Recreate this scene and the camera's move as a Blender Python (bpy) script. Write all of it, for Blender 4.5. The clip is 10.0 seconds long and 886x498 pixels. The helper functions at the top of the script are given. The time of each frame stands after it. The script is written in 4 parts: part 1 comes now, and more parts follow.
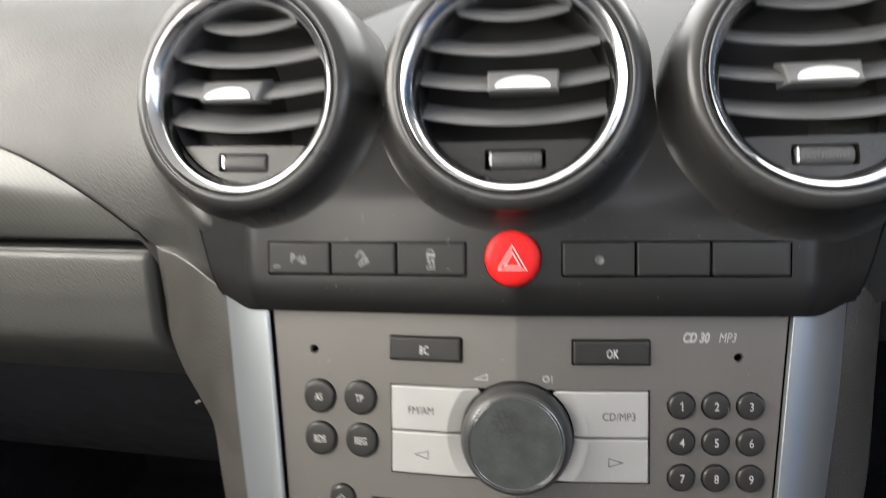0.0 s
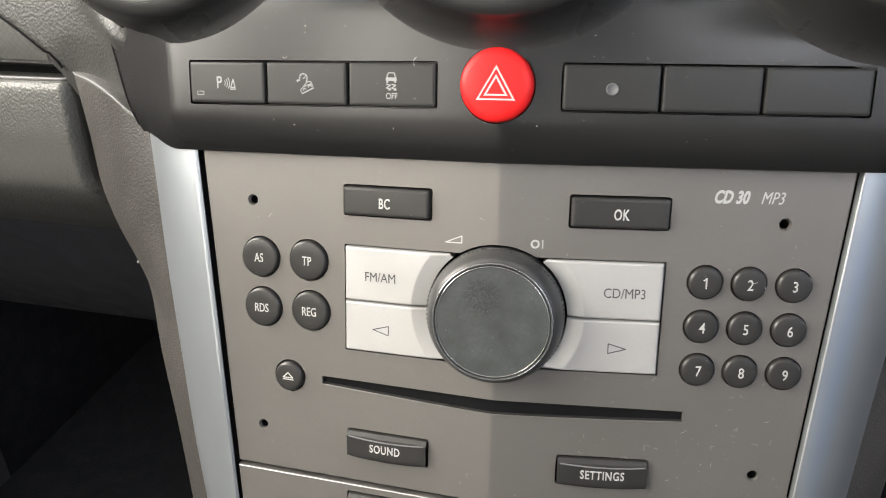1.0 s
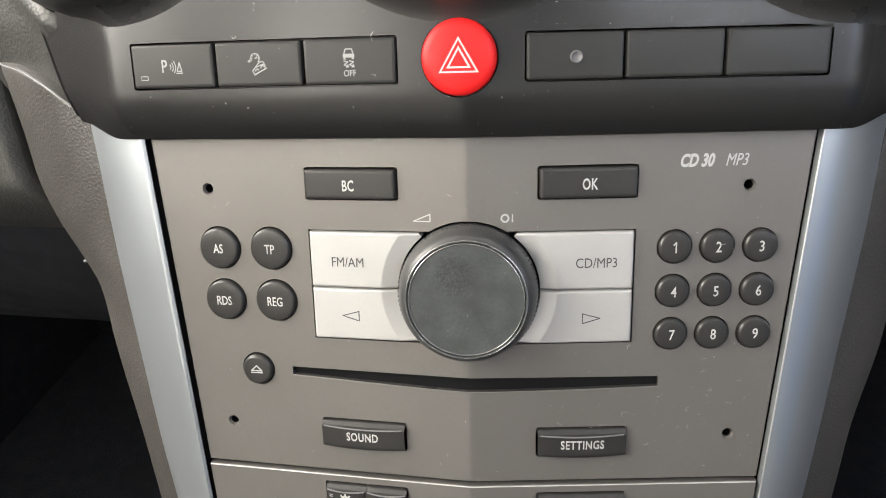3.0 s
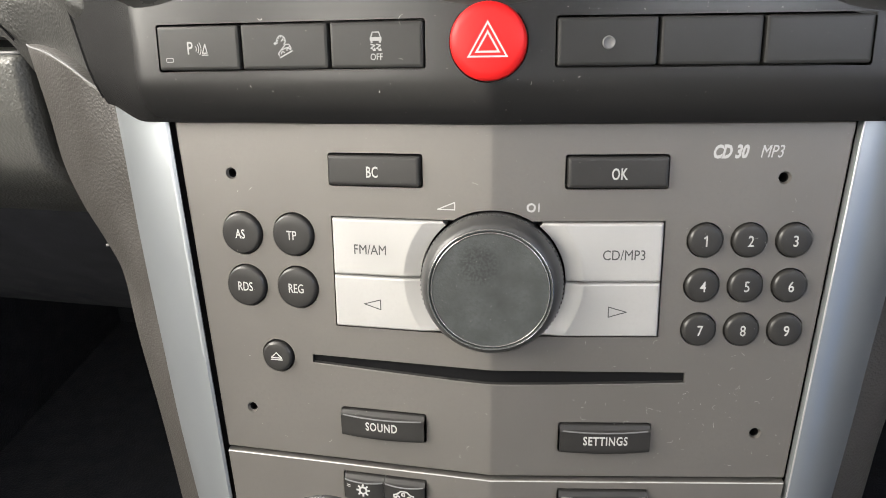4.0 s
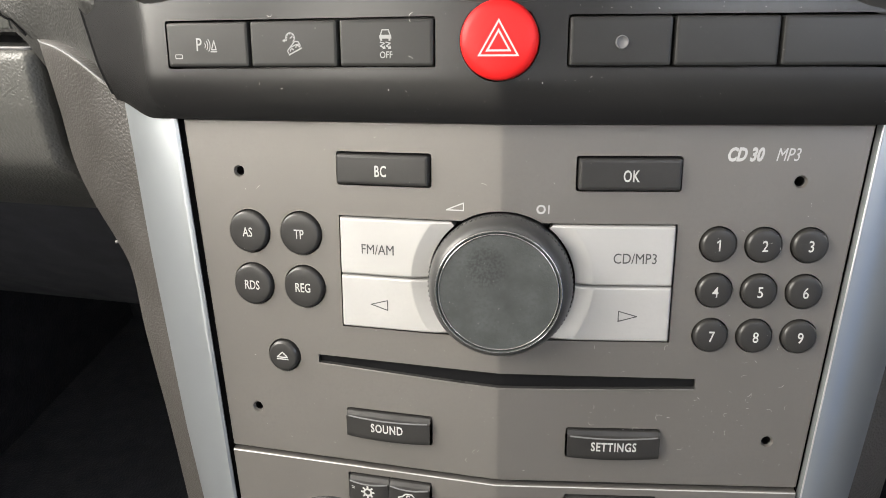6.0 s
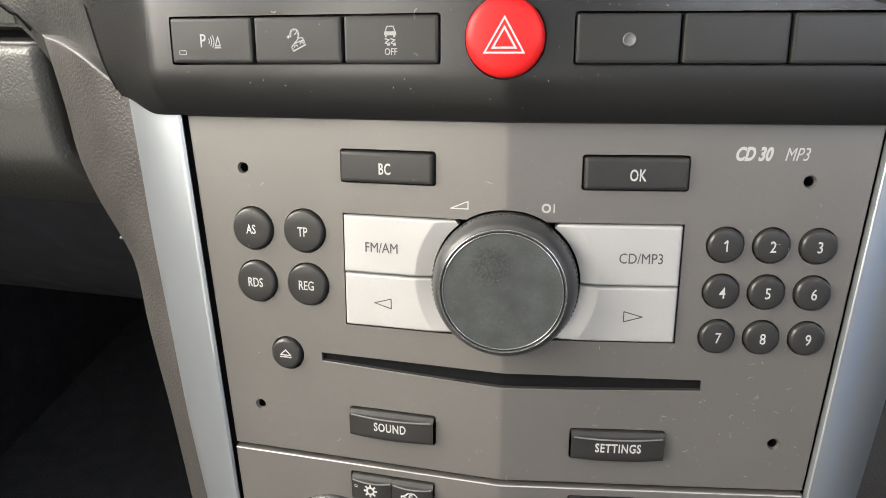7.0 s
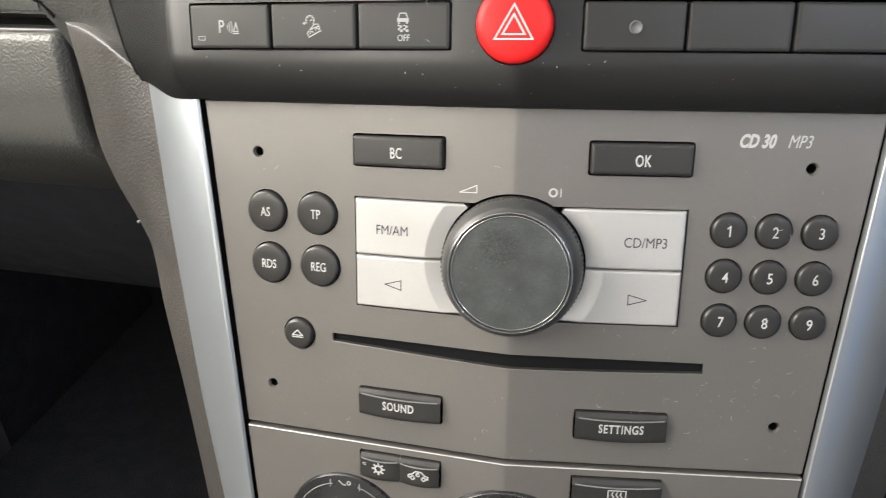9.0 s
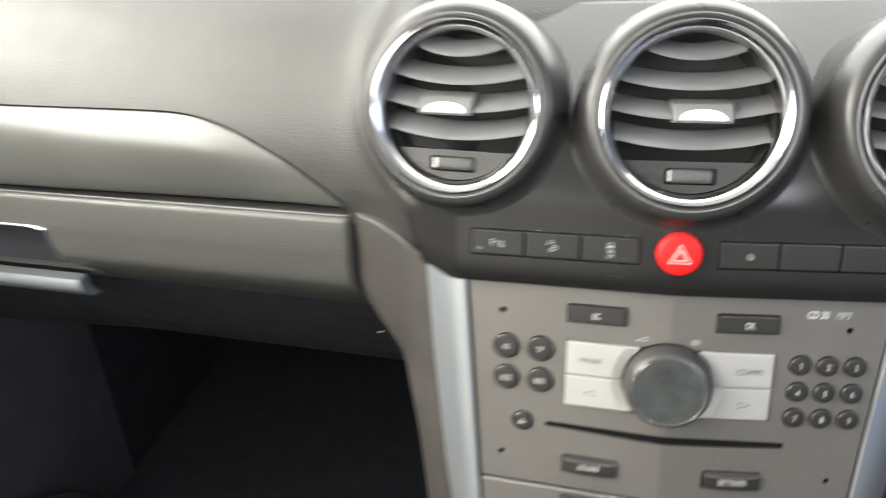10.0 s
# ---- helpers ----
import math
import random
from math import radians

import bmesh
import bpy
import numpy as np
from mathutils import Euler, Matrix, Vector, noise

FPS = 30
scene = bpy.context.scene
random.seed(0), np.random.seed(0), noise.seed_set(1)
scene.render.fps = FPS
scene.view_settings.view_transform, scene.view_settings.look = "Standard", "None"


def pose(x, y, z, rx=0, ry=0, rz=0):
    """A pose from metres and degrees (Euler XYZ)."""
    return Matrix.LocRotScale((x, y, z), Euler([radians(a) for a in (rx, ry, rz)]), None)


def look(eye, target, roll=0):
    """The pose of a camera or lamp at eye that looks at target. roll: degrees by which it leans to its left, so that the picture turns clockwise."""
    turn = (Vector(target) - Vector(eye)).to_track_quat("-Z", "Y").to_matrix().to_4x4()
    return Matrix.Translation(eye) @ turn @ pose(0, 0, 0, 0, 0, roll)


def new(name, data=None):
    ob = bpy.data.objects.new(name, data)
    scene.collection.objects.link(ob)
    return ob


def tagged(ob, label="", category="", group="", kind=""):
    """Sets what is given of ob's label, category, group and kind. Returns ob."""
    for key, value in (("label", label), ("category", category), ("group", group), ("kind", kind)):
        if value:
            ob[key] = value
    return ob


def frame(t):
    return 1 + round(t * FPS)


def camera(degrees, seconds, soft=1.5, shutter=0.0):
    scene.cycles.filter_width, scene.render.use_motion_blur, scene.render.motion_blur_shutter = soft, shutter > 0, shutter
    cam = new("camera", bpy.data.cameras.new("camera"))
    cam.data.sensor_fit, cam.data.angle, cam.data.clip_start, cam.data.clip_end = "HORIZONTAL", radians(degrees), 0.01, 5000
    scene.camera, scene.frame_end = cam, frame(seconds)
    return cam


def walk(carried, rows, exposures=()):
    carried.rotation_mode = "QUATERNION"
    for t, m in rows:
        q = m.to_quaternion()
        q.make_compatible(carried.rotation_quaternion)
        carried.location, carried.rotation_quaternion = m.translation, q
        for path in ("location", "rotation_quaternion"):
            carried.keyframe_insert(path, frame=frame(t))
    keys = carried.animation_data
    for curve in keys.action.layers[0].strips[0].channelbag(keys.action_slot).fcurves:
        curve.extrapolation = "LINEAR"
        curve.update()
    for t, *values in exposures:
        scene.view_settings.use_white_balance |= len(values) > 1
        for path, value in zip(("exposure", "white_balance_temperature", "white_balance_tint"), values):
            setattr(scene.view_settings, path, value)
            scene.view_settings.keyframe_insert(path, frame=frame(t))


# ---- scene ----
EXPOSURES = [(0.0, -0.12, 6250, 10), (0.3, 0.10, 6300, 10), (1.0, 0.32, 6340, 10), (9.2, 0.34, 6340, 10), (9.5, 0.48, 6290, 10), (9.8, 0.48, 6280, 9), (10.0, 0.39, 6250, 8)]
cam = camera(63.19, 10.0, soft=0.75, shutter=0.6)
# seconds, eye in metres, yaw, pitch, roll in degrees
PATH_ROWS = [
    (0.0, 0.0150, -0.2728, 0.7698, 8.33, -15.83, 2.42),
    (0.1, 0.0192, -0.2637, 0.7615, 8.77, -16.00, 2.26),
    (0.2, 0.0205, -0.2457, 0.7536, 9.15, -16.42, 2.25),
    (0.3, 0.0240, -0.2301, 0.7463, 9.56, -16.86, 2.10),
    (0.4, 0.0274, -0.2186, 0.7416, 9.44, -17.59, 1.83),
    (0.5, 0.0321, -0.2083, 0.7374, 9.63, -18.34, 1.60),
    (0.6, 0.0333, -0.2008, 0.7378, 10.00, -20.81, 1.70),
    (0.7, 0.0297, -0.2036, 0.7366, 10.14, -22.40, 1.60),
    (0.8, 0.0284, -0.2078, 0.7393, 10.54, -24.53, 1.74),
    (1.0, 0.0250, -0.2133, 0.7366, 10.75, -25.64, 1.58),
    (1.5, 0.0206, -0.2135, 0.7366, 8.52, -26.80, 2.07),
    (2.0, 0.0177, -0.2130, 0.7354, 7.92, -26.98, 2.18),
    (2.5, 0.0185, -0.2095, 0.7361, 5.04, -27.22, 2.76),
    (3.8, 0.0125, -0.2101, 0.7311, 6.74, -27.90, 2.45),
    (4.0, 0.0143, -0.2076, 0.7308, 7.16, -27.75, 2.38),
    (4.5, 0.0137, -0.2065, 0.7310, 7.63, -27.90, 2.34),
    (5.0, 0.0127, -0.2064, 0.7297, 7.85, -27.83, 2.21),
    (5.5, 0.0142, -0.2060, 0.7298, 8.10, -27.71, 2.17),
    (7.0, 0.0158, -0.2029, 0.7296, 9.02, -27.98, 2.11),
    (7.3, 0.0105, -0.2133, 0.7282, 9.19, -28.11, 2.05),
    (7.5, 0.0185, -0.2129, 0.7315, 9.27, -27.86, 2.02),
    (8.0, 0.0196, -0.2101, 0.7311, 9.51, -27.99, 1.98),
    (8.5, 0.0207, -0.2079, 0.7295, 9.83, -27.95, 1.94),
    (9.0, 0.0174, -0.2105, 0.7275, 10.06, -27.98, 1.88),
    (9.1, 0.0135, -0.2126, 0.7276, 10.05, -28.07, 1.85),
    (9.2, 0.0129, -0.2187, 0.7321, 9.97, -27.95, 1.76),
    (9.3, 0.0127, -0.2315, 0.7443, 10.33, -27.77, 1.80),
    (9.4, 0.0024, -0.2500, 0.7620, 10.50, -27.53, 1.98),
    (9.5, -0.0047, -0.2677, 0.7823, 10.61, -27.71, 1.88),
    (9.6, -0.0127, -0.2797, 0.8040, 10.67, -27.45, 1.84),
    (9.7, -0.0227, -0.2879, 0.8259, 10.67, -27.78, 2.02),
    (9.8, -0.0302, -0.2985, 0.8408, 10.71, -27.50, 2.22),
    (9.9, -0.0446, -0.3066, 0.8597, 9.42, -28.48, 1.95),
    (10.0, -0.0556, -0.3292, 0.8592, 10.00, -27.54, 2.14),
]
walk(cam, [(t, pose(x, y, z, 90 + pitch, roll, yaw)) for t, x, y, z, yaw, pitch, roll in PATH_ROWS], EXPOSURES)

from mathutils.bvhtree import BVHTree

# ---- world and light ----
world = bpy.data.worlds.new("sky")
scene.world = world
world.use_nodes = True
wn = world.node_tree
sky = wn.nodes.new("ShaderNodeTexSky")
sky.sky_type = "NISHITA"
sky.sun_disc = False
sky.sun_elevation = radians(42)
sky.sun_rotation = radians(-120)
sky.dust_density = 6.0
sky.ozone_density = 0.5
wn.links.new(sky.outputs["Color"], wn.nodes["Background"].inputs["Color"])
wn.nodes["Background"].inputs["Strength"].default_value = 0.08


def window_light(name, m, sx, sy, watts, colour):
    lamp = bpy.data.lights.new(name, "AREA")
    lamp.shape, lamp.size, lamp.size_y = "RECTANGLE", sx, sy
    lamp.energy, lamp.color = watts, colour
    ob = new(name, lamp)
    ob.matrix_world = m
    return ob


window_light("windscreen_daylight", look((0, 0.37, 1.10), (0, -0.24, 0.31)), 1.30, 0.84, 27.0, (1.0, 0.97, 0.90))
window_light("passenger_window_daylight", look((-0.70, -0.30, 1.06), (0, -0.30, 0.80)), 0.95, 0.42, 20.0, (1.0, 0.945, 0.835))
window_light("passenger_rear_window_daylight", look((-0.70, -1.27, 1.06), (0, -0.50, 0.75)), 0.44, 0.42, 7.0, (1.0, 0.935, 0.825))
window_light("driver_window_daylight", look((0.70, -0.62, 1.06), (0, -0.62, 0.80)), 0.52, 0.42, 3.4, (0.76, 0.82, 0.97))
window_light("driver_rear_window_daylight", look((0.70, -1.27, 1.06), (0, -0.50, 0.75)), 0.44, 0.42, 14.5, (0.97, 0.97, 1.0))
window_light("rear_window_daylight", look((-0.10, -1.90, 1.08), (0, 0, 0.85)), 0.90, 0.36, 2.2, (1.0, 0.96, 0.90))

# ---- helpers ----
LEAN_S, LEAN_C = math.sin(radians(14)), math.cos(radians(14))   # the console leans back 14 degrees
BASE_Z = 0.60
PLACED = {}


def P(x, v, w):
    """Console coordinates: x right, v up along the console, w out of it."""
    return Vector((x, v * LEAN_S - w * LEAN_C, BASE_Z + v * LEAN_C + w * LEAN_S))


def facet(x, v, w, k=0.1, side=None):
    """A frame lying on one of the two flat halves of the console, which meet in a ridge at x = 0."""
    sg = side if side is not None else (-1 if x < 0 else 1)
    ex, ev, ew = Vector((1, 0, 0)), Vector((0, LEAN_S, LEAN_C)), Vector((0, -LEAN_C, LEAN_S))
    tx = (ex - sg * k * ew).normalized()
    tn = (ew + sg * k * ex).normalized()
    m = Matrix((tx, ev, tn)).transposed().to_4x4()
    m.translation = P(x, v, w)
    return m


def radio_at(x, v, lift=0.0, side=None):
    return facet(x, v, 0.009 - 0.1 * abs(x) + lift, 0.1, side)


def switch_at(x, v, lift=0.0, side=None):
    return facet(x, v, 0.018 - 0.085 * abs(x) + lift, 0.085, side)


def smooth_mesh(name, bm, angle=38):
    bmesh.ops.recalc_face_normals(bm, faces=bm.faces)
    me = bpy.data.meshes.new(name)
    bm.to_mesh(me)
    bm.free()
    me.shade_smooth()
    me.set_sharp_from_angle(angle=radians(angle))
    return me


def thing(name, at, label, category, group="", kind=""):
    ob = new(name)
    ob.empty_display_size = 0.01
    m = Matrix.Translation(at) if not isinstance(at, Matrix) else at
    ob.matrix_basis = m
    PLACED[ob] = m
    return tagged(ob, label, category, group, kind)


def part(name, shape, material, parent, label="", m=None, angle=38):
    me = shape if isinstance(shape, bpy.types.Mesh) else smooth_mesh(name, shape, angle)
    if not me.materials:
        me.materials.append(material)
    ob = new(name, me)
    m = m if m is not None else Matrix.Identity(4)
    if parent is not None:
        ob.parent = parent
        ob.matrix_parent_inverse = PLACED[parent].inverted()
    ob.matrix_basis = m
    PLACED[ob] = m
    if label:
        ob["label"] = label
    return ob


def loft(bm, loops, caps=(True, True), closed=True):
    rings = [[bm.verts.new(p) for p in loop] for loop in loops]
    n = len(rings[0])
    for a, b in zip(rings, rings[1:]):
        for i in range(n if closed else n - 1):
            j = (i + 1) % n
            bm.faces.new((a[i], a[j], b[j], b[i]))
    if caps[0]:
        bm.faces.new(list(reversed(rings[0])))
    if caps[1]:
        bm.faces.new(rings[-1])
    return rings


def rrect(w, h, r, n=5):
    r = max(min(r, w / 2, h / 2), 1e-5)
    pts = []
    for cx, cy, a0 in ((w / 2 - r, h / 2 - r, 0), (-w / 2 + r, h / 2 - r, 90), (-w / 2 + r, -h / 2 + r, 180), (w / 2 - r, -h / 2 + r, 270)):
        for i in range(n + 1):
            a = radians(a0 + 90 * i / n)
            pts.append((cx + r * math.cos(a), cy + r * math.sin(a)))
    return pts


def circle(r, n=48):
    return [(r * math.cos(2 * math.pi * i / n), r * math.sin(2 * math.pi * i / n)) for i in range(n)]


def lathe(profile, n=64, caps=(False, False)):
    bm = bmesh.new()
    loft(bm, [[(r * math.cos(2 * math.pi * i / n), r * math.sin(2 * math.pi * i / n), z) for i in range(n)] for r, z in profile], caps)
    return bm


def prism(pts, z0, z1):
    bm = bmesh.new()
    loft(bm, [[(x, y, z0) for x, y in pts], [(x, y, z1) for x, y in pts]])
    return bm


def keycap(w, h, r, depth, rise, bevel=0.0006, dome=0.0003):
    """A moulded key: straight sides, a rounded rim and a slightly domed top."""
    bm = bmesh.new()
    loops = []
    for inset, z in ((0, -depth), (0, rise - bevel), (bevel * 0.3, rise - bevel * 0.3), (bevel, rise), (bevel + 0.0003, rise)):
        loops.append([(x, y, z) for x, y in rrect(w - 2 * inset, h - 2 * inset, r - inset)])
    rim = loops[-1]
    hw, hh = max(p[0] for p in rim), max(p[1] for p in rim)
    for f in (0.94, 0.85, 0.70, 0.50, 0.30, 0.10):
        loops.append([(x * f, y * f, rise + dome * (1 - (x * f / hw) ** 2) * (1 - (y * f / hh) ** 2)) for x, y, z in rim])
    loft(bm, loops)
    bmesh.ops.triangulate(bm, faces=[f for f in bm.faces if len(f.verts) > 4])
    return bm


def round_key(r, depth, rise, bevel=0.0007, dome=0.0004, n=40):
    return lathe([(r, -depth), (r, rise - bevel * 1.3), (r - bevel * 0.2, rise - bevel * 0.9), (r - bevel * 1.2, rise - bevel * 0.1), (r - bevel * 1.5, rise), (r * 0.5, rise + dome * 0.35), (r * 0.2, rise + dome * 0.4)], n, (True, True))


def sheet(nu, nv, place, back=None):
    """A grid of places; with back, a closed slab between two grids."""
    bm = bmesh.new()
    front = [[bm.verts.new(place(i / nu, j / nv)) for i in range(nu + 1)] for j in range(nv + 1)]
    for j in range(nv):
        for i in range(nu):
            bm.faces.new((front[j][i], front[j][i + 1], front[j + 1][i + 1], front[j + 1][i]))
    if back:
        rear = [[bm.verts.new(back(i / nu, j / nv)) for i in range(nu + 1)] for j in range(nv + 1)]
        for j in range(nv):
            for i in range(nu):
                bm.faces.new((rear[j][i], rear[j + 1][i], rear[j + 1][i + 1], rear[j][i + 1]))
        for j in range(nv):
            bm.faces.new((front[j][0], front[j + 1][0], rear[j + 1][0], rear[j][0]))
            bm.faces.new((front[j][nu], rear[j][nu], rear[j + 1][nu], front[j + 1][nu]))
        for i in range(nu):
            bm.faces.new((front[0][i], rear[0][i], rear[0][i + 1], front[0][i + 1]))
            bm.faces.new((front[nv][i], front[nv][i + 1], rear[nv][i + 1], rear[nv][i]))
    return bm


def box(x0, x1, y0, y1, z0, z1, bevel=0.0):
    bm = bmesh.new()
    loft(bm, [[(x0, y0, z), (x1, y0, z), (x1, y1, z), (x0, y1, z)] for z in (z0, z1)])
    if bevel:
        bmesh.ops.bevel(bm, geom=list(bm.edges), offset=bevel, segments=2, affect="EDGES")
    return bm


def tube(points, r, n=8):
    bm = bmesh.new()
    loops = []
    for i, p in enumerate(points):
        p = Vector(p)
        d = (Vector(points[min(i + 1, len(points) - 1)]) - Vector(points[max(i - 1, 0)])).normalized()
        a = d.cross(Vector((0.1, 0.2, 1))).normalized()
        b = d.cross(a)
        loops.append([p + r * (math.cos(2 * math.pi * k / n) * a + math.sin(2 * math.pi * k / n) * b) for k in range(n)])
    loft(bm, loops)
    return bm


def carve(bm, cutters, angle=38):
    """The solid bm less the solids in cutters, as a mesh."""
    bmesh.ops.recalc_face_normals(bm, faces=bm.faces)
    me = bpy.data.meshes.new("body")
    bm.to_mesh(me)
    bm.free()
    tool = bpy.data.meshes.new("tool")
    joined = bmesh.new()
    for c in cutters:
        bmesh.ops.recalc_face_normals(c, faces=c.faces)
        one = bpy.data.meshes.new("one")
        c.to_mesh(one)
        c.free()
        joined.from_mesh(one)
        bpy.data.meshes.remove(one)
    joined.to_mesh(tool)
    joined.free()
    a, b = new("body", me), new("tool", tool)
    mod = a.modifiers.new("cut", "BOOLEAN")
    mod.operation, mod.solver, mod.object = "DIFFERENCE", "EXACT", b
    dg = bpy.context.evaluated_depsgraph_get()
    out = bpy.data.meshes.new_from_object(a.evaluated_get(dg))
    bpy.data.objects.remove(a)
    bpy.data.objects.remove(b)
    bpy.data.meshes.remove(tool)
    out.shade_smooth()
    out.set_sharp_from_angle(angle=radians(angle))
    return out


def moved(bm, m):
    bmesh.ops.transform(bm, matrix=m, verts=bm.verts)
    return bm


def lettering(text, height, material, parent, m, wide=0.82, lean=0.0, weight=0.0, name="legend", spacing=1.0, drape=None):
    weight = weight or (0.0 if "M" in text else height * 0.009)
    fc = bpy.data.curves.new("text", "FONT")
    fc.body, fc.size, fc.align_x, fc.align_y = text, height / 0.72, "CENTER", "CENTER"
    fc.shear, fc.offset, fc.resolution_u, fc.space_character = lean, weight, 3, spacing
    fc.extrude = 0.00004
    tmp = new("text", fc)
    me = bpy.data.meshes.new_from_object(tmp.evaluated_get(bpy.context.evaluated_depsgraph_get()))
    bpy.data.objects.remove(tmp)
    bpy.data.curves.remove(fc)
    ys = [v.co.y for v in me.vertices]
    me.transform(Matrix.Translation((0, -(min(ys) + max(ys)) / 2, 0)))
    me.transform(Matrix.Diagonal((wide, 1, 1, 1)))
    me.materials.clear()
    if drape:
        for vert in me.vertices:
            vert.co.z += drape(vert.co.x, vert.co.y)
    return part(name, me, material, parent, "", m)


def strokes(lines, r, material, parent, m, name="icon", drape=None):
    """A printed symbol out of flat strokes, each a list of points."""
    bm = bmesh.new()
    for line in lines:
        for (x0, y0), (x1, y1) in zip(line, line[1:]):
            d = Vector((x1 - x0, y1 - y0))
            if d.length < 1e-7:
                continue
            d.normalize()
            a = Vector((-d.y, d.x)) * r
            e = d * r * 0.6
            q = [(x0 - e.x + a.x, y0 - e.y + a.y), (x0 - e.x - a.x, y0 - e.y - a.y), (x1 + e.x - a.x, y1 + e.y - a.y), (x1 + e.x + a.x, y1 + e.y + a.y)]
            loft(bm, [[(x, y, z + (drape(x, y) if drape else 0)) for x, y in q] for z in (-0.00003, 0.00004)])
    return part(name, bm, material, parent, "", m)


def arc(cx, cy, r, a0, a1, n=12):
    return [(cx + r * math.cos(radians(a0 + (a1 - a0) * i / n)), cy + r * math.sin(radians(a0 + (a1 - a0) * i / n))) for i in range(n + 1)]


def ramp_between(x, table):
    for (x0, y0), (x1, y1) in zip(table, table[1:]):
        if x <= x1:
            f = min(max((x - x0) / (x1 - x0), 0), 1)
            return y0 + (y1 - y0) * f
    return table[-1][1]


def eased(x, table):
    """Smooth curve through a short table (Catmull-Rom)."""
    if x <= table[0][0]:
        return table[0][1]
    if x >= table[-1][0]:
        return table[-1][1]
    for i in range(len(table) - 1):
        x0, y0 = table[i]
        x1, y1 = table[i + 1]
        if x <= x1:
            h = x1 - x0
            s0 = (y1 - table[i - 1][1]) / (x1 - table[i - 1][0]) if i > 0 else (y1 - y0) / h
            s1 = (table[i + 2][1] - y0) / (table[i + 2][0] - x0) if i + 2 < len(table) else (y1 - y0) / h
            f = (x - x0) / h
            return (2 * f ** 3 - 3 * f * f + 1) * y0 + (f ** 3 - 2 * f * f + f) * h * s0 + (3 * f * f - 2 * f ** 3) * y1 + (f ** 3 - f * f) * h * s1


